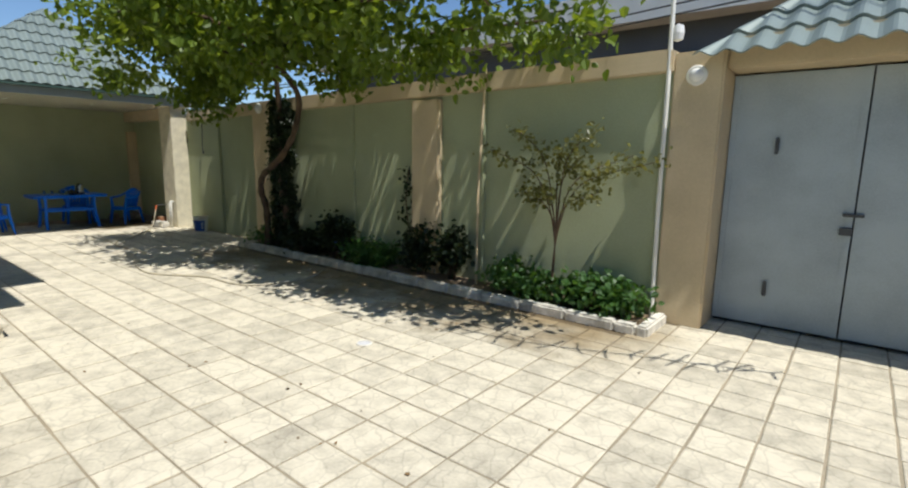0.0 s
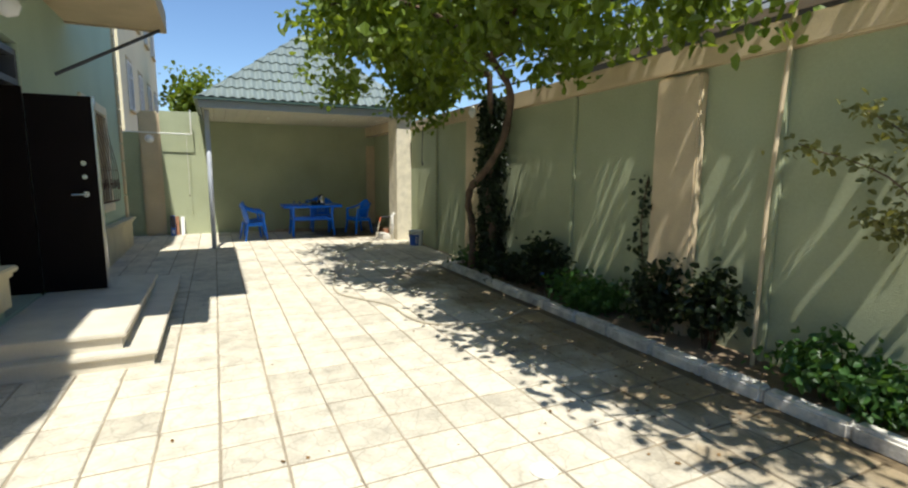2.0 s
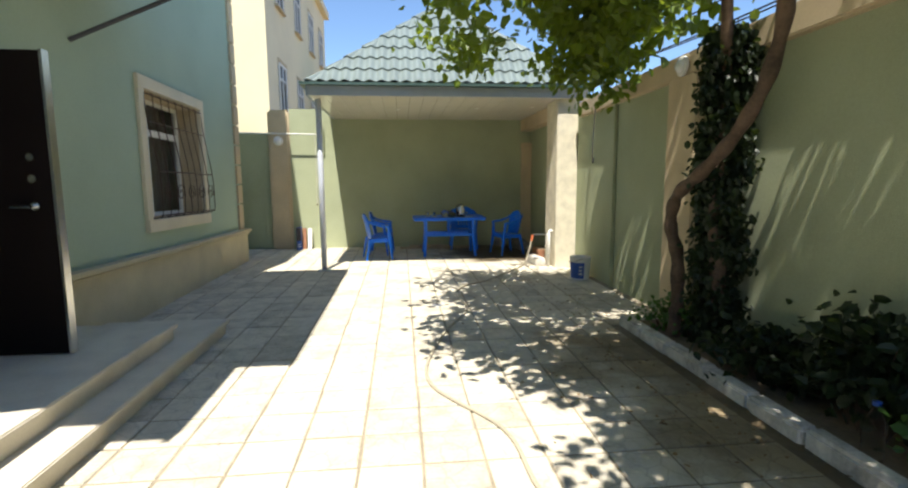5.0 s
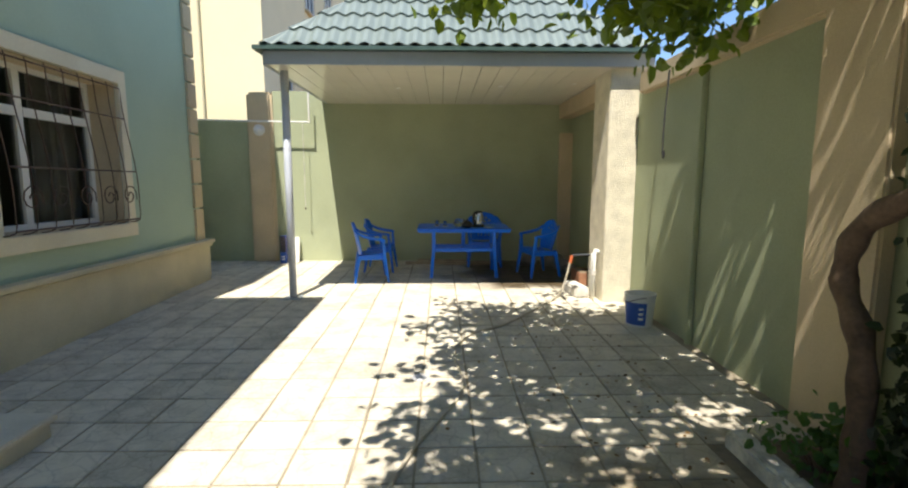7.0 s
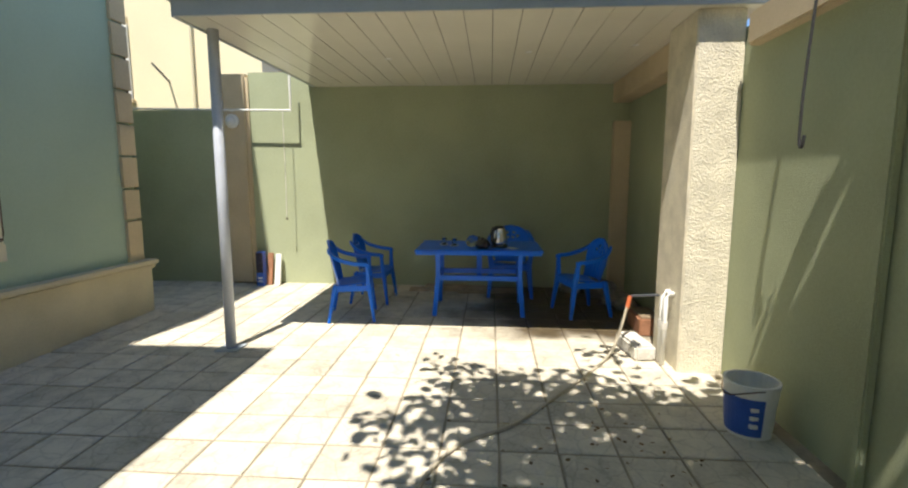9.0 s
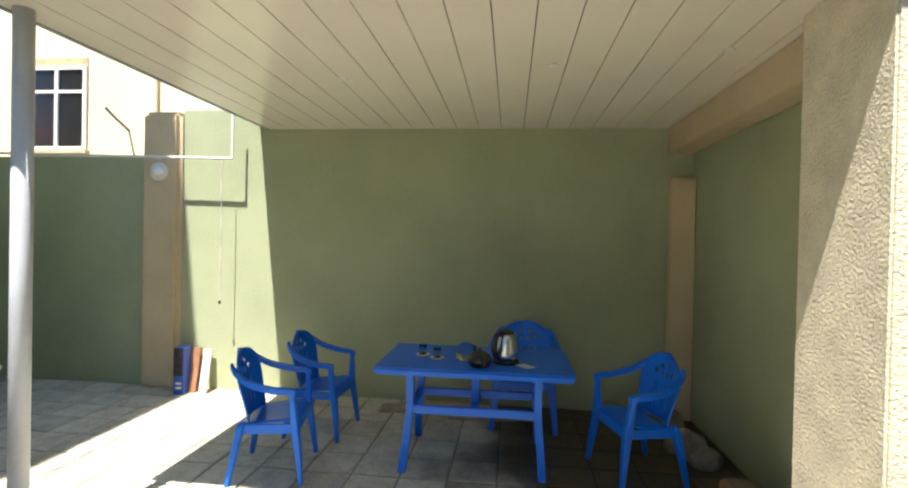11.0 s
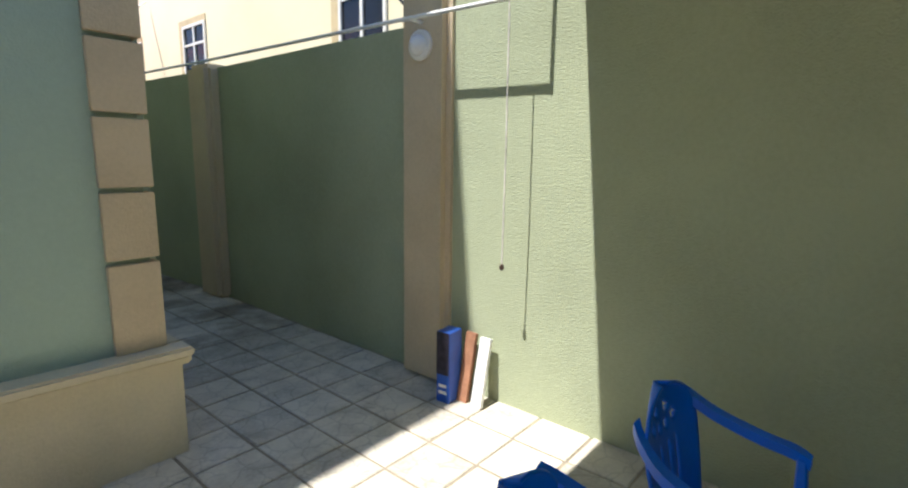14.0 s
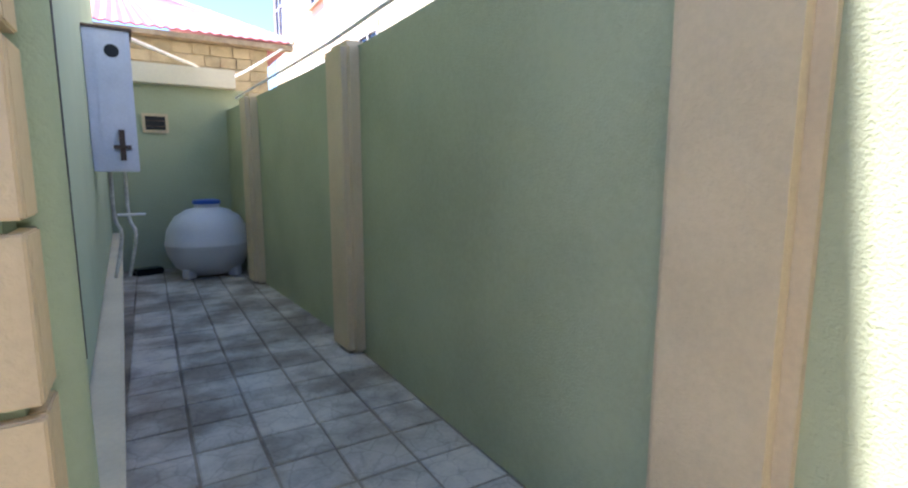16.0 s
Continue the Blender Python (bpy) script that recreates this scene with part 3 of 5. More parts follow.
def tile_roof_bm(width, length, waves, rows, amp=0.018, step=0.02, seg=8, clip=None):
    """A sheet of metal tiles: waves across, a small step at every row. Lies in x (width), y (length up the slope)."""
    bm = bmesh.new()
    nx = waves * seg
    grid = []
    for r in range(rows):
        for e in (0, 1):
            row = []
            for i in range(nx + 1):
                u = i / nx
                vy = (r + e) / rows * length
                x0, x1 = clip(vy) if clip else (0, width)
                px = min(max(u * width, x0), x1)
                zz = amp * math.sin(px / width * waves * 2 * math.pi) + step * (1 - e) * 1.0
                row.append(bm.verts.new((px, vy, zz)))
            grid.append(row)
    for a, b in zip(grid, grid[1:]):
        for i in range(nx):
            if (a[i].co - a[i + 1].co).length + (b[i].co - b[i + 1].co).length > 1e-4:
                bm.faces.new((a[i], a[i + 1], b[i + 1], b[i]))
    bmesh.ops.remove_doubles(bm, verts=bm.verts[:], dist=1e-5)
    return bm


groof = thing("gate_roof", "grey-green metal tile roof over the gate", "roof", kind="")
r = part("roof_sheet", tile_roof_bm(4.1, 1.25, 18, 3, 0.025, 0.03, clip=lambda v: (0.6 * v, 4.1)), ROOF, groof)
r.matrix_world = pose(-1.42, Y_GARDEN - 0.25, 2.60, 33, 0, 0)
s = r.modifiers.new("thick", "SOLIDIFY")
s.thickness = 0.012
part("eave_board", boxes((-1.17, 2.2, Y_GARDEN + 0.06, Y_GARDEN + 0.6, 2.752, 2.80)), BEIGE, groof)

# ---- pavilion ----
PX0, PX1, PY0, PY1 = X_BACK, -12.12, 1.22, 5.52
pav = thing("pavilion", "open pavilion with a green metal tile roof and white ceiling", "pavilion")
for k in range(20):
    part("ceiling_panel", boxes((X_BACK + 0.002, PX1 - 0.001, PY0 + 0.02 + k * 0.215, PY0 + 0.229 + k * 0.215, 2.70, 2.715)), PVC, pav)
part("ceiling_backing", boxes((X_BACK, PX1 - 0.001, PY0 + 0.001, 5.50, 2.716, 2.74)), DARKGAP, pav)
part("fascia", boxes((PX1, PX1 + 0.025, PY0, PY1, 2.70, 2.84), (X_BACK, PX1, PY0 - 0.025, PY0, 2.70, 2.84)), FASCIA, pav, "grey fascia board")
part("gutter_edge", boxes((PX1 - 0.02, PX1 + 0.11, PY0 - 0.10, PY1, 2.842, 2.885), (X_BACK, PX1 - 0.021, PY0 - 0.10, PY0 + 0.02, 2.842, 2.885)), ROOFDARK, pav, "dark green eave edge")
post = part("post", tube_bm(((-12.47, 1.32, 0.0), (-12.47, 1.32, 2.70)), 0.045, 16), POST, pav, "pale grey painted steel post", smooth=True)
part("foot_plate", boxes((-12.57, -12.37, 1.22, 1.42, 0.0, 0.012)), FASCIA, pav)
# hipped roof: front slope, left slope, rear and far slope
RW, RD = PY1 - PY0 + 0.02, PX1 - PX0 + 0.1
slope = math.degrees(math.atan2(1.70, RD / 2 + 0.05))
hyp = math.hypot(1.70, RD / 2 + 0.05)
hyps, slopes = math.hypot(1.70, RW / 2), math.degrees(math.atan2(1.70, RW / 2))
fr = part("roof_front", tile_roof_bm(RW, hyp, 24, 8, 0.018, 0.025, clip=lambda v: (v / hyp * RW / 2, RW - v / hyp * RW / 2)), ROOF, pav)
fr.matrix_world = Matrix.Translation((PX1 + 0.10, PY0 - 0.02, 2.89)) @ pose(0, 0, 0, 0, 0, 90) @ pose(0, 0, 0, slope, 0, 0)
rr_ = part("roof_rear", tile_roof_bm(RW, hyp, 24, 8, 0.018, 0.025, seg=4, clip=lambda v: (v / hyp * RW / 2, RW - v / hyp * RW / 2)), ROOF, pav)
rr_.matrix_world = Matrix.Translation((PX1 + 0.10 - RD - 0.1, PY0 - 0.02 + RW, 2.89)) @ pose(0, 0, 0, 0, 0, -90) @ pose(0, 0, 0, slope, 0, 0)
ls = part("roof_left", tile_roof_bm(RD + 0.1, hyps, 16, 8, 0.018, 0.025, clip=lambda v: (v / hyps * (RD / 2 + 0.05), RD + 0.1 - v / hyps * (RD / 2 + 0.05))), ROOF, pav)
ls.matrix_world = Matrix.Translation((PX1 + 0.10 - RD - 0.1, PY0 - 0.02, 2.89)) @ pose(0, 0, 0, slopes, 0, 0)
rs = part("roof_right", tile_roof_bm(RD + 0.1, hyps, 16, 8, 0.018, 0.025, seg=4, clip=lambda v: (v / hyps * (RD / 2 + 0.05), RD + 0.1 - v / hyps * (RD / 2 + 0.05))), ROOF, pav)
rs.matrix_world = Matrix.Translation((PX1 + 0.10, PY0 - 0.02 + RW, 2.89)) @ pose(0, 0, 0, 0, 0, 180) @ pose(0, 0, 0, slopes, 0, 0)
for o in (fr, rr_, ls, rs):
    md = o.modifiers.new("thick", "SOLIDIFY")
    md.thickness = 0.01
part("column", boxes((-12.78, -12.18, 5.06, 5.398, -0.02, 2.704), bev=0.01), ROUGHCAST, pav, "rough cream plastered column")
part("side_beam", boxes((X_BACK + 0.001, -12.781, 5.17, 5.398, 2.46, 2.699), bev=0.008), BEIGE, pav, "beige beam along the garden wall")
for xx, yy in ((-13.4, 3.95), (-13.6, 2.55), (-13.2, 4.9)):
    part("downlight", lathe_bm([(0.001, 2.694), (0.03, 2.694), (0.034, 2.699)], 16, xx, yy), MILK, pav, "small recessed ceiling lamp")

# ---- kerb and planting bed ----
bed = structure("ground_bed", boxes((-8.9, -1.68, 4.86, Y_GARDEN, -0.02, 0.05)), EARTH, "brown soil of the planting bed", "soil")
kerb = thing("kerb", "whitewashed stone kerb along the planting bed", "kerb", kind="structure")
rng = random.Random(4)
xx = -8.95
while xx < -1.7:
    w = rng.uniform(0.42, 0.55)
    k = part("kerb_stone", boxes((xx, min(xx + w, -1.62), 4.74 + rng.uniform(-.008, .008), 4.86, -0.02, 0.10 + rng.uniform(-.008, .008)), bev=0.02), KERB, kerb)
    xx += w + 0.008
part("kerb_stone", boxes((-1.615, -1.50, 4.74, 5.36, -0.02, 0.10), bev=0.02), KERB, kerb)

# ---- tree over the wall: trunk vine, ivy and crown ----
rng = random.Random(11)
tree = thing("tree", "leafy spreading tree with a twisted trunk beside the garden wall", "tree", -8.1, 5.1, 0.0)
tree_m = tree.matrix_world.inverted()


def loc(pts):
    return [tree_m @ Vector(p) for p in pts]


tpath = smooth_path([(-8.40, 5.0, -0.02), (-8.40, 5.02, 0.35), (-8.46, 5.04, 0.75), (-8.60, 5.04, 1.03), (-8.48, 5.02, 1.30), (-8.05, 4.97, 1.50), (-7.66, 4.97, 1.76), (-7.36, 4.97, 2.12), (-7.17, 4.9, 2.6), (-7.3, 4.7, 3.0)], 7)
part("trunk", tube_bm(loc(tpath), [0.060 - 0.015 * i / len(tpath) + 0.007 * math.sin(i * 1.3) for i in range(len(tpath))], 12), BARK, tree, "twisted brown trunk", smooth=True)
t2 = smooth_path([(-8.1, 5.2, -0.02), (-8.02, 5.14, 0.7), (-8.0, 5.08, 1.2), (-8.06, 5.14, 2.1), (-7.9, 5.0, 2.9)], 6)
part("trunk", tube_bm(loc(t2), [0.07 - 0.03 * i / len(t2) for i in range(len(t2))], 12), BARK, tree, "straight ivy-covered trunk", smooth=True)
limbs = [
    [(-7.3, 4.7, 3.0), (-8.2, 4.1, 3.3), (-9.1, 3.6, 3.5), (-9.9, 3.25, 3.4)],
    [(-7.3, 4.7, 3.0), (-7.0, 3.9, 3.3), (-7.2, 3.1, 3.5), (-7.6, 2.6, 3.4)],
    [(-7.3, 4.7, 3.0), (-6.2, 4.2, 3.3), (-5.2, 3.8, 3.4), (-4.3, 3.6, 3.2)],
    [(-7.9, 5.0, 2.9), (-9.0, 4.8, 3.2), (-9.6, 4.85, 3.2), (-10.0, 4.9, 3.0)],
    [(-7.3, 4.7, 3.0), (-6.0, 4.9, 3.2), (-4.4, 4.9, 3.15), (-2.6, 4.85, 3.05)],
    [(-7.9, 5.0, 2.9), (-8.3, 4.4, 3.6), (-8.6, 3.8, 4.0), (-9.0, 3.3, 4.2)],
    [(-7.3, 4.7, 3.0), (-6.6, 4.5, 3.7), (-6.2, 4.1, 4.1), (-5.8, 3.8, 4.2)],
    # the last three limbs are added high up to deepen the shade below
    [(-7.3, 4.7, 3.0), (-5.6, 4.3, 3.6), (-4.0, 3.9, 3.75), (-2.7, 3.6, 3.75)],
    [(-7.9, 5.0, 2.9), (-8.7, 4.5, 3.5), (-9.4, 4.3, 3.7), (-10.1, 4.2, 3.7)],
    [(-7.3, 4.7, 3.0), (-5.8, 4.3, 3.6), (-4.2, 4.2, 3.8), (-2.6, 4.1, 3.85)],
]
centres = []
for L in limbs:
    sp = smooth_path(L, 6)
    part("limb", tube_bm(loc(sp), [0.035 - 0.024 * i / len(sp) for i in range(len(sp))], 8), BARK, tree, smooth=True)
    for i, p in enumerate(sp[4:]):
        for _ in range(3):
            c = p + Vector((rng.gauss(0, 0.42), rng.gauss(0, 0.36), rng.gauss(-0.02, 0.26)))
            if c.z > 2.5 and 2.6 < c.y < 5.6:
                centres.append(c)
for c0, n, sx, sz in (((-10.15, 5.0, 2.70), 9, 0.17, 0.18), ((-10.3, 3.4, 2.95), 4, 0.22, 0.10), ((-9.2, 4.4, 2.85), 8, 0.3, 0.16), ((-2.9, 5.0, 2.95), 5, 0.28, 0.12), ((-6.1, 4.9, 2.8), 8, 0.4, 0.14), ((-4.2, 4.95, 2.85), 6, 0.25, 0.15)):
    for _ in range(n):
        centres.append(Vector(c0) + Vector((rng.gauss(0, sx), rng.gauss(0, sx * 0.7), rng.gauss(0, sz))))
# extra high clumps, mostly out of view, placed to fill the dappled ground shade
for n, x0, x1, y0, y1 in ((36, -10.1, -6.2, 2.75, 4.9), (34, -10.2, -6.6, 2.5, 3.9), (34, -6.4, -2.4, 3.2, 4.5), (26, -3.8, -1.7, 3.4, 4.4), (34, -3.2, -0.9, 3.5, 4.4)):
    for _ in range(n):
        centres.append(Vector((rng.uniform(x0, x1), rng.uniform(y0, y1), rng.uniform(3.6, 4.4))))
leaves_mesh("crown", loc(centres), 0.108, LEAF, tree, 0.15, 33, rng, 0.5, "crown of broad green leaves with gaps, plus unseen high clumps added for shade")
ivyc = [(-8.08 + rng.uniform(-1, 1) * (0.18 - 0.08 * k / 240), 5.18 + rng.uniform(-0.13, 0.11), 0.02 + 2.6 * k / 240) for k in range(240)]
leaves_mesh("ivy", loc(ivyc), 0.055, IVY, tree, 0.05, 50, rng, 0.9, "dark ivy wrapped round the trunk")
# twiggy branch added above the view, only for the barbed shadow it throws
sp = smooth_path([(-4.3, 3.6, 3.2), (-2.9, 3.5, 3.0), (-1.3, 3.55, 2.85), (0.0, 4.0, 2.85), (0.8, 4.3, 2.8)], 6)
tw = tube_bm(loc(sp), 0.012, 6)
for i, p in enumerate(sp[6:]):
    for sg in (-1, 1):
        q = p + Vector((rng.uniform(-0.1, 0.1), sg * rng.uniform(0.08, 0.22), rng.uniform(-0.06, 0.06)))
        tube_bm(loc([p, q]), 0.011, 5, tw)
part("bare_branch", tw, BARK, tree, "unseen twiggy branch added overhead to cast a barbed shadow")

# ---- planting bed ----
def shrub(name, label, x, y, h, w, n, material, size, seed, per=26, gap=0.09):
    r = random.Random(seed)
    ob = thing(name, label, "shrub", x, y, 0.05)
    st_ = bmesh.new()
    cs = []
    for _ in range(n):
        a, q = r.uniform(0, 6.28), r.random() ** 0.5
        tip = Vector((w * q * math.cos(a), min(0.22, w * 0.6) * q * math.sin(a), h * r.uniform(0.35, 1.0) * (1 - 0.35 * q)))
        tube_bm([(tip.x * 0.25, tip.y * 0.25, -0.06), tip * 0.6, tip], [0.008, 0.006, 0.003], 5, st_)
        cs += [tip, tip * 0.75]
    part("stem", st_, BARK, ob)
    leaves_mesh("foliage", cs, size, material, ob, gap, per, r, 0.4)
    return ob


shrub("shrub", "bright green low shrub at the end of the bed", -2.15, 5.08, 0.42, 0.50, 26, SHRUB, 0.07, 21)
shrub("shrub", "bluish green low shrub beside the sapling", -3.10, 5.10, 0.45, 0.45, 24, SHRUB, 0.065, 22)
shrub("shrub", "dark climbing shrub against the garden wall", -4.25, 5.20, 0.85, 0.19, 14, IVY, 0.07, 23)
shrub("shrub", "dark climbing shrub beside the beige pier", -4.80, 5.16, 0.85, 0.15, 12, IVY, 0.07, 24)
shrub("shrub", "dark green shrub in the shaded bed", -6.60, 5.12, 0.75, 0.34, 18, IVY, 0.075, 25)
shrub("shrub", "low dark green shrub in the shaded bed", -5.75, 5.12, 0.40, 0.50, 26, SHRUB, 0.065, 26)
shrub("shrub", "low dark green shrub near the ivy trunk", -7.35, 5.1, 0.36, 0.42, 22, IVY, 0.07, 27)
shrub("shrub", "low leafy weeds at the foot of the tree", -8.6, 5.05, 0.35, 0.30, 14, SHRUB, 0.05, 28, 14)
cl = thing("climber", "thin dark climber rising beside the beige pier", "climber", -5.22, 5.33, 0.05)
cpts = smooth_path([(0, 0, -0.06), (0.03, 0.02, 0.5), (-0.03, 0.02, 1.0), (0.02, 0.03, 1.45)], 6)
part("stem", tube_bm(cpts, 0.008, 6), BARK, cl)
leaves_mesh("foliage", cpts, 0.06, IVY, cl, 0.06, 9, random.Random(5), 0.6)

sap = thing("sapling", "slender sapling with pale olive leaves in the bed", "sapling", -2.72, 5.10, 0.05)
r9 = random.Random(31)
ends = []
for tip in ((-0.85, -0.05, 1.72), (-0.55, 0.05, 1.95), (-0.15, -0.1, 1.35), (0.25, 0.05, 1.62), (0.45, -0.1, 1.92), (0.85, 0.0, 1.66), (1.05, 0.05, 1.60), (0.55, -0.1, 1.28), (-0.4, 0.0, 1.25), (0.05, 0.05, 1.75)):
    v = Vector(tip)
    p = smooth_path([(0, 0, -0.06), (0.03 + 0.015 * v.x, 0, 0.75), (v.x * 0.28, v.y * 0.3, 0.75 + (v.z - 0.75) * 0.70), v], 6)
    part("branch", tube_bm(p, [0.010 - 0.007 * i / len(p) for i in range(len(p))], 7), BARK, sap)
    ends += p[13:]
leaves_mesh("foliage", ends, 0.055, PALELEAF, sap, 0.065, 15, r9, 0.3, "sparse pale olive leaves")

litter = leaves_mesh("fallen_leaves", [(rng.uniform(-11.5, -3.0), 4.75 - abs(rng.gauss(0, 0.6)), 0.006) for _ in range(450)] + [(rng.uniform(-6, -1), rng.uniform(1.0, 4.2), 0.006) for _ in range(45)], 0.03, mat("dry_leaf", (0.22, 0.13, 0.05), 0.9, 0.4, 5.0, 30), None, 0.0, 1, random.Random(8), 0.0)
for v in litter.data.vertices:
    v.co.z = 0.004 + abs(v.co.z - 0.006) * 0.35
tagged(litter, "dry brown leaves fallen on the pavers", "leaves", kind="stuff")

# ---- pipes, lamps and wires on the walls ----
def globe_lamp(name, x, y, z, axis, label):
    ob = thing(name, label, "lamp", x, y, z)
    bm = lathe_bm([(0.001, 0.08), (0.035, 0.072), (0.06, 0.05), (0.072, 0.0)], 20)
    base = lathe_bm([(0.095, 0.0), (0.095, 0.02), (0.08, 0.03), (0.001, 0.03)], 20)
    rot = pose(0, 0, 0, 0, 90, 0) if axis == "x" else pose(0, 0, 0, 90, 0, 0)
    for b in (bm, base):
        b.transform(rot)
    part("globe", bm, MILK, ob, smooth=True)
    part("base", base, WHITE, ob)
    return ob


globe_lamp("wall_lamp", X_BACK + 0.07, 0.08, 2.25, "x", "round white bulkhead lamp on the beige pier")
globe_lamp("gate_lamp", -1.42, Y_GARDEN - 0.03, 2.47, "y", "round clear glass lamp on the gate pier")
globe_lamp("wall_lamp", -8.98, Y_GARDEN - 0.10, 2.52, "y", "round white bulkhead lamp on the garden wall pier")
pole = thing("pipe_pole", "thin white pipe rising beside the gate pier", "pole", -1.68, Y_GARDEN - 0.04, 0)
part("pipe", tube_bm([(0.02, 0, 0), (0, 0, 1.4), (0.01, -0.03, 2.3), (-0.02, 0.0, 3.9)], 0.022, 8), WHITE, pole)
part("knob", lathe_bm([(0.001, 2.80), (0.05, 2.82), (0.06, 2.88), (0.05, 2.95), (0.001, 2.97)], 12, 0.05, 0.02), MILK, pole)
vp = thing("vine_pole", "thin beige pole standing in the bed before the wall", "pole", -3.86, 5.22, 0.0)
part("pole", tube_bm([(0, 0, 0.0), (-0.02, 0.03, 1.3), (0.02, 0.08, 2.75)], 0.018, 8), BEIGE, vp)
gas = thing("gas_pipe", "white gas pipe along the wall top with a hanging branch", "pipe", 0, 0, 0)
part("pipe", tube_bm([(-14.95, -7.0, 2.50), (-15.08, -3.1, 2.46), (-15.0, -0.2, 2.39), (-15.0, 0.95, 2.37)], 0.013, 8), WHITE, gas)
part("riser", tube_bm([(-15.0, 0.95, 2.36), (-15.0, 0.95, 2.92)], 0.013, 8), WHITE, gas)
part("dropper", tube_bm([(-15.0, 0.84, 2.37), (-15.0, 0.845, 1.6), (-15.0, 0.84, 0.95)], 0.0045, 8), KERB, gas, "thin hanging tube")
part("valve", boxes((-15.012, -14.988, 0.828, 0.852, 0.92, 0.955), bev=0.006), RUST, gas)
part("bracket", tube_bm([(-15.11, 0.1, 2.38), (-15.0, 0.1, 2.38)], 0.01, 6), WHITE, gas)
hook = thing("hanging_wire", "thin dark wire hanging from the coping", "wire", -11.25, Y_GARDEN - 0.10, 0)
part("wire", tube_bm(smooth_path([(0, 0.015, 2.5), (0, -0.01, 2.0), (0.0, -0.01, 1.72), (0.03, -0.01, 1.68), (0.04, -0.01, 1.74)], 4), 0.009, 6), DARKGAP, hook)
for k, (y0, z0) in enumerate(((5.7, 2.95), (5.9, 3.3), (6.2, 3.7), (6.0, 3.05))):
    w = thing("overhead_cable", "thin dark overhead cable above the garden wall", "cable", 0, 0, 0, group="cables above the wall")
    part("cable", tube_bm(smooth_path([(-13.5, y0 + 0.3, z0 + 0.3), (-7.5, y0, z0 - 0.05), (-1.68, y0 - 0.1 * k, z0 + 0.2), (5, y0, z0 + 0.6)], 8), 0.009, 5), DARKGAP, w)

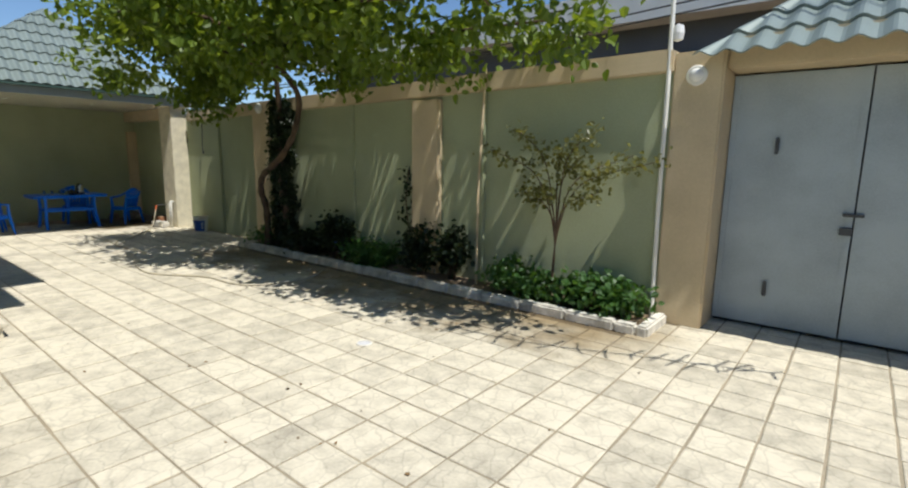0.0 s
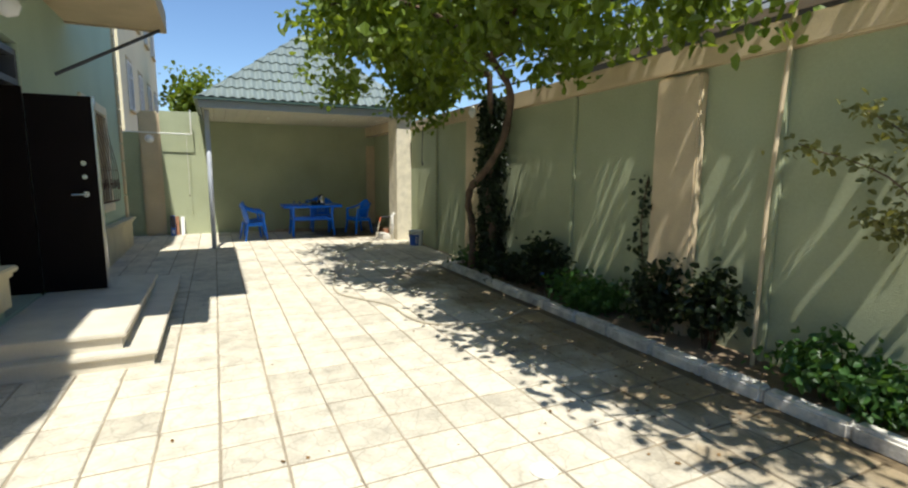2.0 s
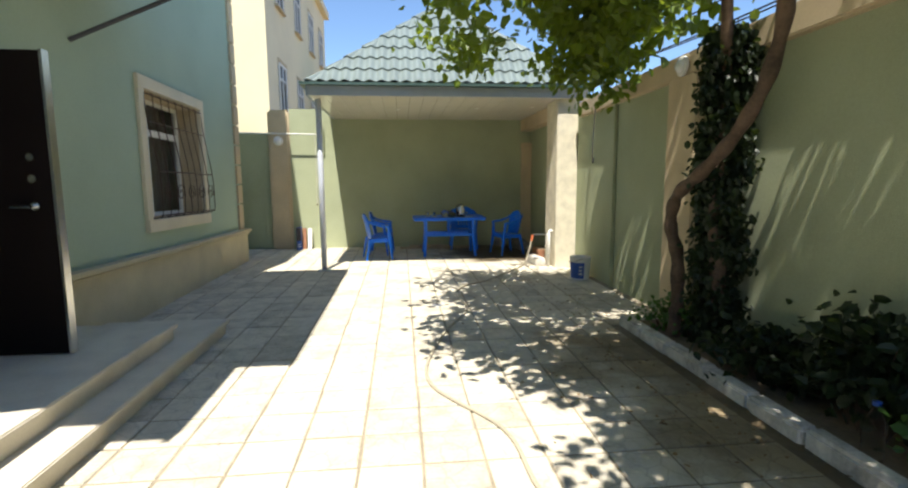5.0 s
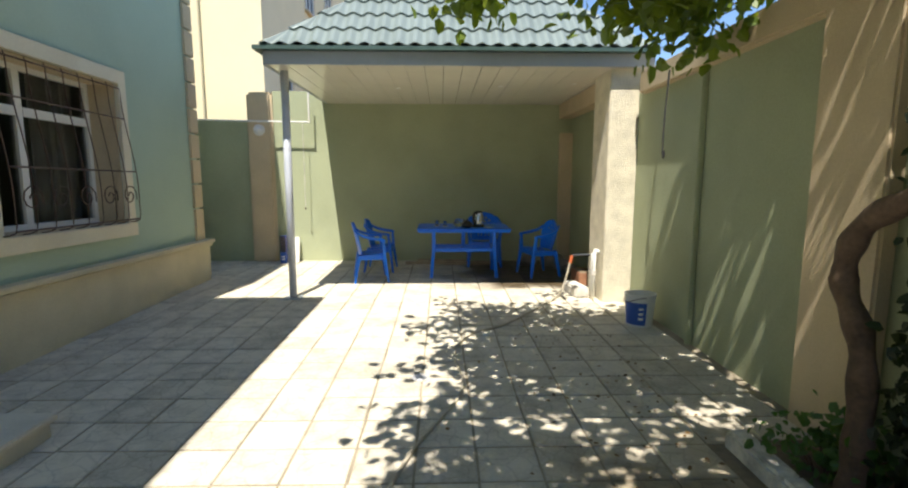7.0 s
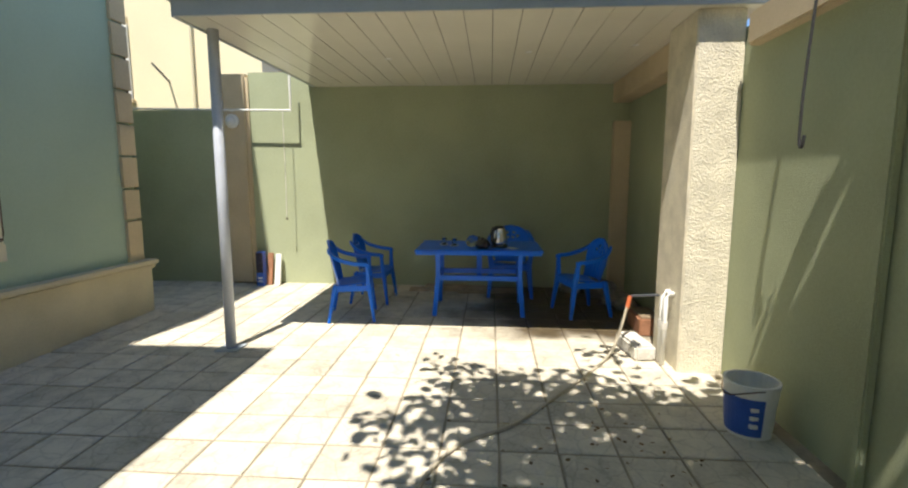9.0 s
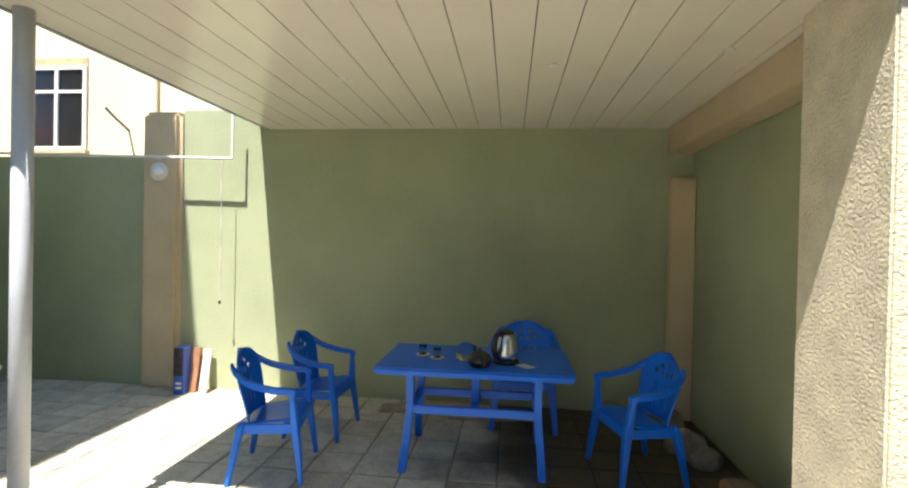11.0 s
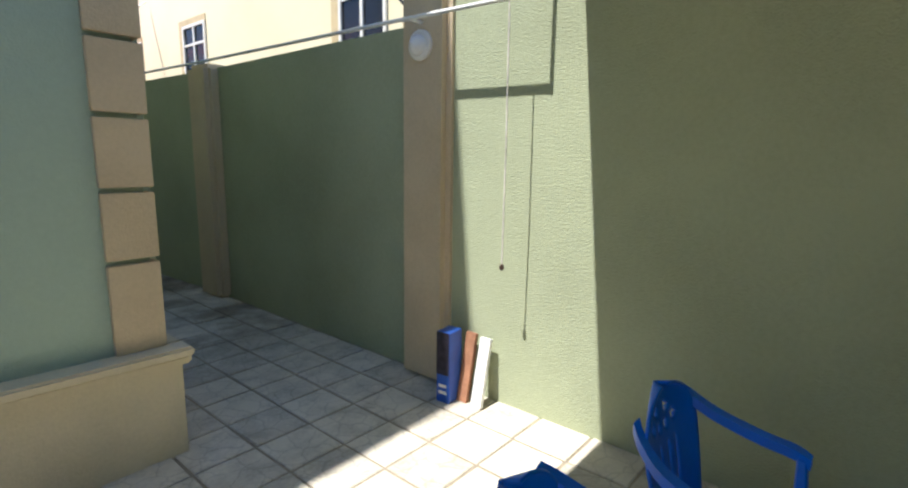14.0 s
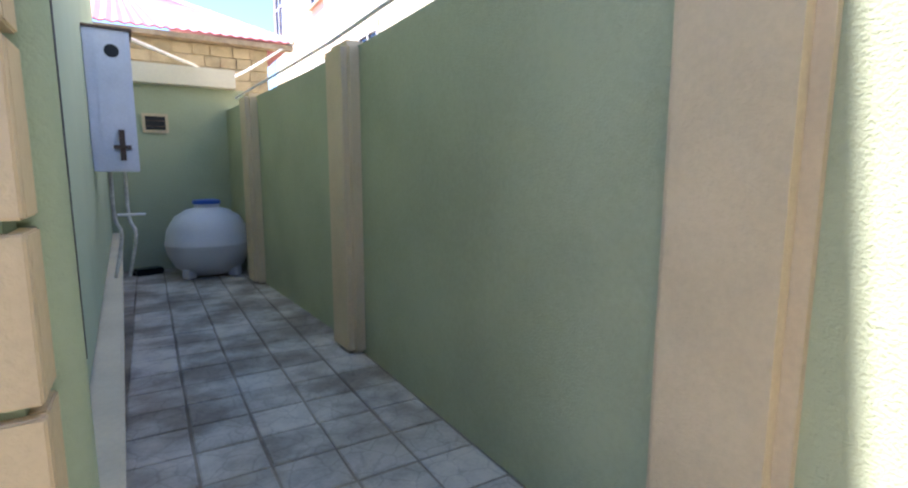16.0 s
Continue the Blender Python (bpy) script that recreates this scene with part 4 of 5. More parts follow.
# ---- furniture ----
def chair_at(m, label):
    ob = new("plastic_chair")
    ob.matrix_world = m
    tagged(ob, label, "chair", "blue plastic chairs round the table")
    # seat: a dished sheet with a rolled front
    bm = bmesh.new()
    rows = []
    for i in range(9):
        u = i / 8
        row = []
        for j in range(9):
            v = j / 8 - 0.5
            w = 0.46 - 0.05 * u
            zz = 0.42 - 0.035 * u - 0.025 * (1 - (2 * v) ** 2) * (0.4 + 0.6 * u) - (0.03 if i == 0 else 0)
            row.append(bm.verts.new((v * w, 0.22 - 0.43 * u, zz)))
        rows.append(row)
    for a, b in zip(rows, rows[1:]):
        for j in range(8):
            bm.faces.new((a[j], b[j], b[j + 1], a[j + 1]))
    seat = part("seat", bm, BLUE, ob, smooth=True)
    seat.modifiers.new("thick", "SOLIDIFY").thickness = 0.012
    # apron round the seat
    part("apron", boxes((-0.22, 0.22, 0.205, 0.22, 0.33, 0.395), (-0.225, -0.21, -0.2, 0.205, 0.32, 0.385), (0.21, 0.225, -0.2, 0.205, 0.32, 0.385), bev=0.004), BLUE, ob)
    # back: a curved rounded panel with cut-outs
    bm = bmesh.new()
    N, M = 34, 32
    rows = []
    for i in range(N + 1):
        u = 1 - (1 - i / N) ** 1.7
        wid = 0.19 + 0.055 * math.sin(min(1, u * 1.25) * math.pi * 0.5)
        if u > 0.55:
            wid *= math.sqrt(max(0.0, 1 - ((u - 0.55) / 0.452) ** 2.25)) * 0.995 + 0.005
        rows.append([bm.verts.new(((2 * j / M - 1) * wid, -0.215 - 0.11 * u + 0.05 * (2 * j / M - 1) ** 2, 0.385 + 0.45 * u)) for j in range(M + 1)])

    def hole(u, v):
        """Petal and slot cut-outs of the back."""
        v = abs(v)
        petal = any(((v - a) / c) ** 2 + ((u - b) / d) ** 2 < 1 for a, b, c, d in ((0.20, 0.80, 0.09, 0.04), (0.40, 0.70, 0.07, 0.05), (0.14, 0.66, 0.06, 0.035)))
        slot = 0.14 < u < 0.52 and any(abs(v - a) < 0.034 for a in (0.16, 0.42))
        return petal or slot
    for i in range(N):
        for j in range(M):
            if not hole(1 - (1 - (i + 0.5) / N) ** 1.7, 2 * (j + 0.5) / M - 1):
                bm.faces.new((rows[i][j], rows[i][j + 1], rows[i + 1][j + 1], rows[i + 1][j]))
    bk = part("backrest", bm, BLUE, ob, smooth=True)
    bk.modifiers.new("thick", "SOLIDIFY").thickness = 0.012
    for sg in (-1, 1):
        def flat(pts, w, h):
            b2 = bmesh.new()
            rs_ = []
            for p in pts:
                p = Vector(p)
                rs_.append([b2.verts.new(p + Vector((a * w, 0, c * h))) for a, c in ((-1, -1), (1, -1), (1, 1), (-1, 1))])
            for r0, r1 in zip(rs_, rs_[1:]):
                for q in range(4):
                    b2.faces.new((r0[q], r0[(q + 1) % 4], r1[(q + 1) % 4], r1[q]))
            b2.faces.new(rs_[0])
            b2.faces.new(rs_[-1])
            bmesh.ops.recalc_face_normals(b2, faces=b2.faces[:])
            return b2
        part("armrest", flat(smooth_path([(sg * 0.195, -0.295, 0.755), (sg * 0.232, -0.25, 0.72), (sg * 0.268, -0.15, 0.665), (sg * 0.285, 0.02, 0.625), (sg * 0.282, 0.14, 0.615), (sg * 0.27, 0.20, 0.60)], 4), 0.024, 0.018), BLUE, ob)
        for y0, y1, y2, top in ((0.17, 0.19, 0.25, 0.61), (-0.20, -0.21, -0.29, 0.40)):
            b2 = bmesh.new()
            rs_ = []
            for z_, yy, hw_ in ((top, y0, 0.022), (0.38, y1, 0.034), (0.2, (y1 + y2) / 2, 0.028), (0.0, y2, 0.02)):
                xo = sg * (0.27 if z_ > 0.5 else 0.225 + (0.38 - z_) * 0.10)
                rs_.append([b2.verts.new((xo + a * hw_, yy + c * hw_ * 0.8, z_)) for a, c in ((-1, -1), (1, -1), (1, 1), (-1, 1))])
            for r0, r1 in zip(rs_, rs_[1:]):
                for q in range(4):
                    b2.faces.new((r0[q], r0[(q + 1) % 4], r1[(q + 1) % 4], r1[q]))
            b2.faces.new(rs_[0])
            b2.faces.new(rs_[-1])
            bmesh.ops.recalc_face_normals(b2, faces=b2.faces[:])
            lg = part("leg", b2, BLUE, ob)
            lg.modifiers.new("round", "BEVEL").width = 0.006
    for c in ob.children:
        for v in c.data.vertices:
            v.co.y *= 0.88
    return ob


chair = chair_at(pose(-13.58, 2.14, 0, 0, 0, 11) @ Matrix.Diagonal((0.98, 0.98, 1.0, 1)), "blue moulded plastic armchair at the end of the table")
for m, lab in ((pose(-14.32, 2.20, 0, 0, 0, -2) @ Matrix.Diagonal((0.96, 0.96, 0.98, 1)), "blue moulded plastic armchair near the green wall"), (pose(-14.72, 3.86, 0, 0, 0, -92) @ Matrix.Diagonal((1.04, 1.0, 1.05, 1)), "blue moulded plastic armchair behind the table"), (pose(-13.90, 4.60, 0, 0, 0, 196), "blue moulded plastic armchair with its back to the garden wall")):
    tagged(copy_thing(chair, m), lab)

TZ = 0.735
table = thing("garden_table", "blue plastic garden table with trestle legs and a stretcher", "table", -14.0, 3.48, 0)
part("tabletop", boxes((-0.415, 0.415, -0.69, 0.69, TZ - 0.035, TZ), bev=0.015), BLUE, table)
part("rim", boxes((-0.37, 0.37, -0.67, 0.67, TZ - 0.06, TZ - 0.036)), BLUE, table)
for sg in (-1, 1):
    for sx in (-1, 1):
        yb_ = sg * 0.45
        p = smooth_path([(sx * 0.24, yb_, TZ - 0.05), (sx * 0.22, yb_, 0.42), (sx * 0.26, yb_ + sg * 0.02, 0.16), (sx * 0.33, yb_ + sg * 0.03, 0.0)], 4)
        b2 = bmesh.new()
        rs_ = [[b2.verts.new(q + Vector((a * 0.03, c * 0.025, 0))) for a, c in ((-1, -1), (1, -1), (1, 1), (-1, 1))] for q in p]
        for r0, r1 in zip(rs_, rs_[1:]):
            for q in range(4):
                b2.faces.new((r0[q], r0[(q + 1) % 4], r1[(q + 1) % 4], r1[q]))
        b2.faces.new(rs_[0])
        b2.faces.new(rs_[-1])
        bmesh.ops.recalc_face_normals(b2, faces=b2.faces[:])
        part("leg", b2, BLUE, table)
    part("cross_bar", boxes((-0.22, 0.22, sg * 0.45 - 0.02, sg * 0.45 + 0.02, 0.38, 0.44), bev=0.006), BLUE, table)
part("stretcher", boxes((0.20, 0.235, -0.44, 0.44, 0.37, 0.43), bev=0.006), BLUE, table)
part("stretcher", boxes((-0.235, -0.20, -0.44, 0.44, 0.37, 0.43), bev=0.006), BLUE, table)
part("middle_post", boxes((-0.03, 0.03, -0.03, 0.03, 0.40, TZ - 0.06), bev=0.006), BLUE, table)
part("shelf_bar", boxes((-0.2, 0.2, -0.03, 0.03, 0.375, 0.40)), BLUE, table)

ket = thing("electric_kettle", "steel electric kettle with a black handle on the table", "kettle", -13.88, 3.70, TZ, -35)
part("body", lathe_bm([(0.001, 0.03), (0.085, 0.03), (0.09, 0.06), (0.085, 0.13), (0.07, 0.19), (0.055, 0.215)], 28), CHROME, ket, "brushed steel body", smooth=True)
part("base", lathe_bm([(0.001, 0.0), (0.095, 0.0), (0.095, 0.02), (0.088, 0.03), (0.001, 0.03)], 24), BLACK, ket)
part("lid", lathe_bm([(0.057, 0.215), (0.05, 0.235), (0.02, 0.24), (0.001, 0.245)], 24), BLACK, ket)
part("handle", tube_bm(smooth_path([(0.05, 0, 0.22), (0.11, 0, 0.21), (0.14, 0, 0.15), (0.13, 0, 0.08), (0.085, 0, 0.05)], 5), 0.02, 10), BLACK, ket, smooth=True)
pot = thing("teapot", "black glossy teapot with a curved spout on the table", "teapot", -13.74, 3.52, TZ, 200)
part("body", lathe_bm([(0.001, 0.0), (0.06, 0.0), (0.085, 0.03), (0.085, 0.06), (0.06, 0.09), (0.03, 0.10)], 24), BLACK, pot, smooth=True)
part("lid", lathe_bm([(0.04, 0.095), (0.03, 0.108), (0.01, 0.112), (0.012, 0.125), (0.001, 0.128)], 16), BLACK, pot)
part("spout", tube_bm(smooth_path([(0.07, 0, 0.04), (0.11, 0, 0.07), (0.13, 0, 0.12)], 4), [0.02, 0.02, 0.019, 0.018, 0.016, 0.014, 0.013, 0.012, 0.012], 8), BLACK, pot, smooth=True)
part("handle", tube_bm(smooth_path([(-0.07, 0, 0.08), (-0.12, 0, 0.075), (-0.12, 0, 0.03), (-0.08, 0, 0.02)], 4), 0.008, 8), BLACK, pot, smooth=True)
rb = random.Random(2)
bagm = bmesh.new()
bmesh.ops.create_icosphere(bagm, subdivisions=3, radius=0.09)
for v in bagm.verts:
    n = noise.noise(v.co * 18) * 0.022
    v.co += v.co.normalized() * n
    v.co.z = max(v.co.z * 0.75, -0.055) + 0.056
bag = tagged(part("plastic_bag", bagm, WATERBAG), "crumpled clear plastic bag on the table", "bag")
bag.matrix_world = pose(-13.92, 3.42, TZ)
for xx, yy in ((-13.98, 3.08), (-13.90, 3.20)):
    g = thing("tea_glass", "small tea glass with dregs on a saucer", "glass", xx, yy, TZ, group="tea glasses on the table")
    part("saucer", lathe_bm([(0.001, 0.0), (0.03, 0.0), (0.055, 0.012), (0.053, 0.014), (0.03, 0.004), (0.001, 0.004)], 20), MILK, g)
    part("cup", lathe_bm([(0.001, 0.005), (0.024, 0.005), (0.027, 0.03), (0.02, 0.05), (0.03, 0.085), (0.028, 0.085), (0.018, 0.05), (0.024, 0.03), (0.001, 0.012)], 20), CLEAR, g, smooth=True)
    part("tea", lathe_bm([(0.001, 0.013), (0.022, 0.013), (0.022, 0.024), (0.001, 0.024)], 16), REDWOOD, g)
nap = tagged(part("napkin", boxes((-0.06, 0.06, -0.04, 0.04, 0.0, 0.003)), WHITE), "folded white paper napkin beside the kettle", "napkin")
nap.matrix_world = pose(-13.80, 3.84, TZ, 0, 0, 40)

# ---- clutter ----
bkt = thing("paint_bucket", "white plastic paint bucket with a blue label", "bucket", -11.28, 5.16, 0)
part("tub", lathe_bm([(0.001, 0.0), (0.125, 0.0), (0.15, 0.30), (0.155, 0.30), (0.155, 0.325), (0.14, 0.325), (0.12, 0.02), (0.001, 0.02)], 28), WHITE, bkt, smooth=False)
lab = bmesh.new()
lr = [[lab.verts.new(((0.128 + 0.021 * z_ / 0.26) * math.cos(a), (0.128 + 0.021 * z_ / 0.26) * math.sin(a), z_)) for a in [math.radians(-115 + 12 * q) for q in range(11)]] for z_ in (0.02, 0.25)]
for q in range(10):
    lab.faces.new((lr[0][q], lr[0][q + 1], lr[1][q + 1], lr[1][q]))
lb = part("label", lab, LABELBLUE, bkt, "blue printed label")
lb.modifiers.new("thick", "SOLIDIFY").thickness = 0.002
part("bail", tube_bm([(0.155 * math.cos(a), 0.155 * math.sin(a), 0.31 - 0.07 * math.sin(a) ** 2 * (1 if math.sin(a) < 0 else 0)) for a in [math.pi + math.pi * q / 12 for q in range(13)]], 0.004, 6), RUST, bkt)
for q in range(3):
    part("print_bar", boxes((0.10, 0.145, -0.06 + 0.0, -0.02, 0.08 + q * 0.05, 0.10 + q * 0.05)), WHITE, bkt)

bx = thing("carton_box", "tall printed carton box leaning against the beige pier", "box", -15.02, 0.44, 0, 6)
part("carton", boxes((-0.07, 0.07, -0.05, 0.05, 0.0, 0.47), bev=0.004), LABELBLUE, bx, "blue printed carton")
part("picture_panel", boxes((0.0705, 0.073, -0.048, 0.046, 0.19, 0.468)), PACK, bx, "dark printed panel")
part("picture_panel", boxes((-0.06, 0.06, -0.053, -0.0505, 0.20, 0.46)), PACK, bx)
for q in range(2):
    part("print_bar", boxes((0.0705, 0.073, -0.03, 0.03, 0.06 + q * 0.045, 0.08 + q * 0.045)), WHITE, bx)
for yy, mm, hh, lab_ in ((0.53, TERRA, 0.45, "thin red-brown board leaning beside the carton"), (0.645, WHITE, 0.44, "thin white board leaning against the green wall")):
    b_ = tagged(part("leaning_board", boxes((-0.015, 0.015, -0.04, 0.04, 0.0, hh), bev=0.003), mm), lab_, "board")
    b_.matrix_world = pose(-15.05, yy, 0, 0, -12, 0)

hs = thing("garden_hose", "pale garden hose lying across the pavers", "hose", 0, 0, 0)
hp = smooth_path([(-12.62, 4.78, 0.42), (-12.58, 4.72, 0.22), (-12.45, 4.60, 0.03), (-11.9, 4.24, 0.012), (-11.25, 3.77, 0.012), (-10.93, 3.41, 0.012), (-10.45, 3.25, 0.012), (-9.7, 3.29, 0.012), (-8.8, 2.95, 0.012), (-7.73, 2.75, 0.012), (-6.95, 3.15, 0.012), (-6.33, 3.21, 0.012), (-6.0, 3.39, 0.012), (-5.83, 3.98, 0.012), (-6.1, 4.5, 0.012)], 8)
part("tube", tube_bm(hp, 0.012, 8), HOSE, hs, smooth=True)
part("connector", tube_bm([(-12.62, 4.78, 0.40), (-12.63, 4.80, 0.50)], 0.018, 8), LABELRED, hs, "red connector")
part("tap", tube_bm([(-12.63, 4.80, 0.50), (-12.66, 4.95, 0.50), (-12.68, 5.06, 0.50)], 0.012, 8), DOORFRAME, hs, "small dark tap")
for xx in (-12.42, -12.34):
    wp = thing("water_pipe", "white plastic water pipe standing by the column", "pipe", xx, 5.00, 0, group="water pipes by the column")
    part("pipe", tube_bm([(0, 0, 0), (0, 0, 0.56), (0, 0.03, 0.59), (0, 0.06, 0.59)], 0.02, 10), WHITE, wp, smooth=True)
    part("fitting", lathe_bm([(0.026, 0.30), (0.028, 0.33), (0.026, 0.36)], 10), KERB, wp)
pl = thing("planter_box", "low terracotta planter box by the column", "planter", -13.30, 5.14, 0)
part("box", boxes((-0.22, 0.22, -0.11, 0.11, 0, 0.17), bev=0.012), TERRA, pl)
part("soil", boxes((-0.20, 0.20, -0.09, 0.09, 0.17, 0.182)), EARTH, pl)
ck = tagged(part("stone_block", boxes((-0.22, 0.22, -0.09, 0.09, 0, 0.13), bev=0.02), KERB), "pale cut stone block at the column foot", "stone")
ck.matrix_world = pose(-12.62, 4.86, 0, 0, 0, 8)
for k, (xx, yy, s_) in enumerate(((-14.75, 5.0, 0.20), (-14.35, 5.1, 0.16), (-14.95, 4.65, 0.14), (-14.1, 5.15, 0.12))):
    rk = bmesh.new()
    bmesh.ops.create_icosphere(rk, subdivisions=2, radius=s_)
    for v in rk.verts:
        v.co *= 1 + 0.35 * noise.noise(v.co * 6 + Vector((k, 0, 0)))
        v.co.z = max(v.co.z * 0.75, -s_ * 0.4) + s_ * 0.4
    o_ = tagged(part("loose_stone", rk, ROCK), "rough grey-brown loose stone by the wall", "stone", "loose stones by the wall")
    o_.matrix_world = pose(xx, yy, 0, 0, 0, k * 50)
for k, (xx, yy, a) in enumerate(((-14.92, 2.95, 3), (-14.97, 3.15, -5), (-14.85, 3.6, 6))):
    o_ = tagged(part("floor_board", boxes((-0.10, 0.10, -0.42, 0.42, 0, 0.022 + 0.004 * k), bev=0.003), WOODB), "old pale board lying on the pavers", "board", "boards under the table")
    o_.matrix_world = pose(xx, yy, 0.024 * (k % 2), 0, 0, a)
for xx, yy in ((-3.40, 2.90), (-9.94, 2.98)):
    d_ = thing("floor_drain", "small round metal drain cap in the paving", "drain", xx, yy, 0)
    part("ring", lathe_bm([(0.075, 0.0), (0.075, 0.006), (0.06, 0.007), (0.06, 0.0)], 20), KERB, d_)
    part("cap", lathe_bm([(0.058, 0.0), (0.058, 0.004), (0.001, 0.005)], 20), TANKM, d_)
bt = thing("plastic_bottle", "bluish clear plastic bottle propped behind the kerb", "bottle", -6.35, 4.92, 0.05)
b_ = lathe_bm([(0.001, 0.0), (0.045, 0.0), (0.05, 0.02), (0.05, 0.2), (0.02, 0.26), (0.018, 0.29)], 18)
part("body", b_, WATERBAG, bt, smooth=True)
part("cap", lathe_bm([(0.02, 0.285), (0.02, 0.305), (0.001, 0.306)], 12), LABELBLUE, bt)

# ---- side passage ----
cab_ = thing("meter_cabinet", "white sheet metal meter cabinet on the house wall", "cabinet", 0, 0, 0)
cx0, cx1, cy0, cy1, cz0, cz1 = HX0 - 0.31, HX0 - 0.002, -4.36, -4.0, 1.47, 2.56
cab_.matrix_world = SIDE
part("body", boxes((cx0, cx1, cy0, cy1, cz0, cz1), bev=0.006), CABM, cab_)
part("lid", boxes((cx0 - 0.02, cx1, cy0 - 0.02, cy1 + 0.02, cz1 + 0.001, cz1 + 0.02)), RUST, cab_, "rusty top sheet")
part("door", boxes((cx0 + 0.012, cx1 - 0.07, cy1 + 0.001, cy1 + 0.008, cz0 + 0.02, cz1 - 0.02), bev=0.002), CABM, cab_)
part("port", tube_bm([(-13.76, cy1 + 0.004, 2.40), (-13.76, cy1 + 0.012, 2.40)], 0.05, 16), DARKGAP, cab_, "round dark port")
part("latch", boxes((-13.84, -13.72, cy1 + 0.009, cy1 + 0.025, 1.65, 1.68), (-13.80, -13.76, cy1 + 0.009, cy1 + 0.025, 1.56, 1.80)), RUST, cab_, "worn latch")
for xx in (-13.68, -13.78):
    part("feed_pipe", tube_bm(smooth_path([(xx, -4.15, cz0), (xx, -4.15, 1.1), (xx - 0.04, -4.1, 0.95), (xx + 0.03, -4.15, 0.59)], 4), 0.014, 8), KERB, cab_)
part("valve", tube_bm([(-13.90, -4.08, 1.12), (-13.70, -4.08, 1.12)], 0.011, 6), WHITE, cab_)
dp = thing("downpipe", "pale green half-round downpipe on the house wall", "pipe", HX0 - 0.02, -0.44, 0)
part("pipe", tube_bm([(0, 0, 0.59), (0, 0, 5.5)], 0.062, 16), HOUSEGREEN, dp, smooth=True)
for yy in (-1.15, -1.5):
    cb_ = thing("wall_cable", "dark cable running down the house wall", "cable", HX0 - 0.012, yy, 0)
    cb_.matrix_world = SIDE @ cb_.matrix_world
    part("cable", tube_bm([(0, 0.03, 0.75), (0, 0, 1.6), (0, -0.04, 3.4)], 0.006, 6), DOORFRAME, cb_)
tk = thing("water_tank", "round white plastic water tank with a blue cap", "tank", -14.50, -7.15, 0)
tk.matrix_world = tk.matrix_world @ Matrix.Diagonal((1.26, 1.20, 1.22, 1))
part("shell", lathe_bm([(0.001, 0.02), (0.22, 0.02), (0.36, 0.12), (0.43, 0.27), (0.445, 0.36), (0.45, 0.37), (0.45, 0.39), (0.445, 0.40), (0.42, 0.55), (0.34, 0.69), (0.22, 0.77), (0.14, 0.79), (0.12, 0.80)], 32), TANKM, tk, smooth=True)
part("neck", lathe_bm([(0.13, 0.79), (0.13, 0.84)], 20), TANKM, tk)
part("lid", lathe_bm([(0.145, 0.835), (0.145, 0.875), (0.12, 0.885), (0.001, 0.886)], 24), LABELBLUE, tk, "blue screw cap")
for a in (40, 140, 270):
    f_ = boxes((0.24, 0.36, -0.05, 0.05, 0, 0.12), bev=0.01)
    f_.transform(pose(0, 0, 0, 0, 0, a))
    part("foot", f_, TANKM, tk)
jb = tagged(part("scrap_heap", boxes((-0.18, 0.18, -0.1, 0.1, 0, 0.10), (-0.05, 0.2, -0.18, 0.0, 0, 0.06), bev=0.02), BLACK), "small heap of dark scrap in the passage corner", "scrap")
jb.matrix_world = pose(-13.72, -7.55, 0, 0, 0, 20)

# ---- neighbours ----
def window_far(parent, x, y, z, w, h, face):
    """A window in a far wall; face 'x' looks along +x, 'y' along +y."""
    m = Matrix.Translation((x, y, z)) @ (pose(0, 0, 0, 0, 0, 90) if face == "x" else pose(0, 0, 0))
    def put(nm, bm, mt, par):
        bm.transform(m)
        return part(nm, bm, mt, par)
    sgn = -1 if face == "x" else 1
    q = (lambda a, b: (min(sgn * a, sgn * b), max(sgn * a, sgn * b)))
    wn_ = put("window", boxes((-w / 2, w / 2, *q(0.004, 0.012), -h / 2, h / 2)), BLACK, parent)
    fw = 0.06
    put("window_frame", boxes((-w / 2, w / 2, *q(0.013, 0.05), -h / 2, -h / 2 + fw), (-w / 2, w / 2, *q(0.013, 0.05), h / 2 - fw, h / 2), (-w / 2, -w / 2 + fw, *q(0.013, 0.05), -h / 2 + fw, h / 2 - fw), (w / 2 - fw, w / 2, *q(0.013, 0.05), -h / 2 + fw, h / 2 - fw), (-0.03, 0.03, *q(0.013, 0.045), -h / 2 + fw, h / 2 - fw), (-w / 2 + fw, w / 2 - fw, *q(0.013, 0.04), h * 0.18, h * 0.18 + 0.05)), WHITE, wn_)
    put("reveal", boxes((-w / 2 - 0.22, -w / 2, *q(0.004, 0.02), -h / 2, h / 2 + 0.14), (-w / 2, w / 2, *q(0.004, 0.02), h / 2, h / 2 + 0.14)), STONE, wn_)
    put("sill", boxes((-w / 2 - 0.05, w / 2 + 0.05, *q(0.004, 0.10), -h / 2 - 0.06, -h / 2)), BEIGE, wn_)


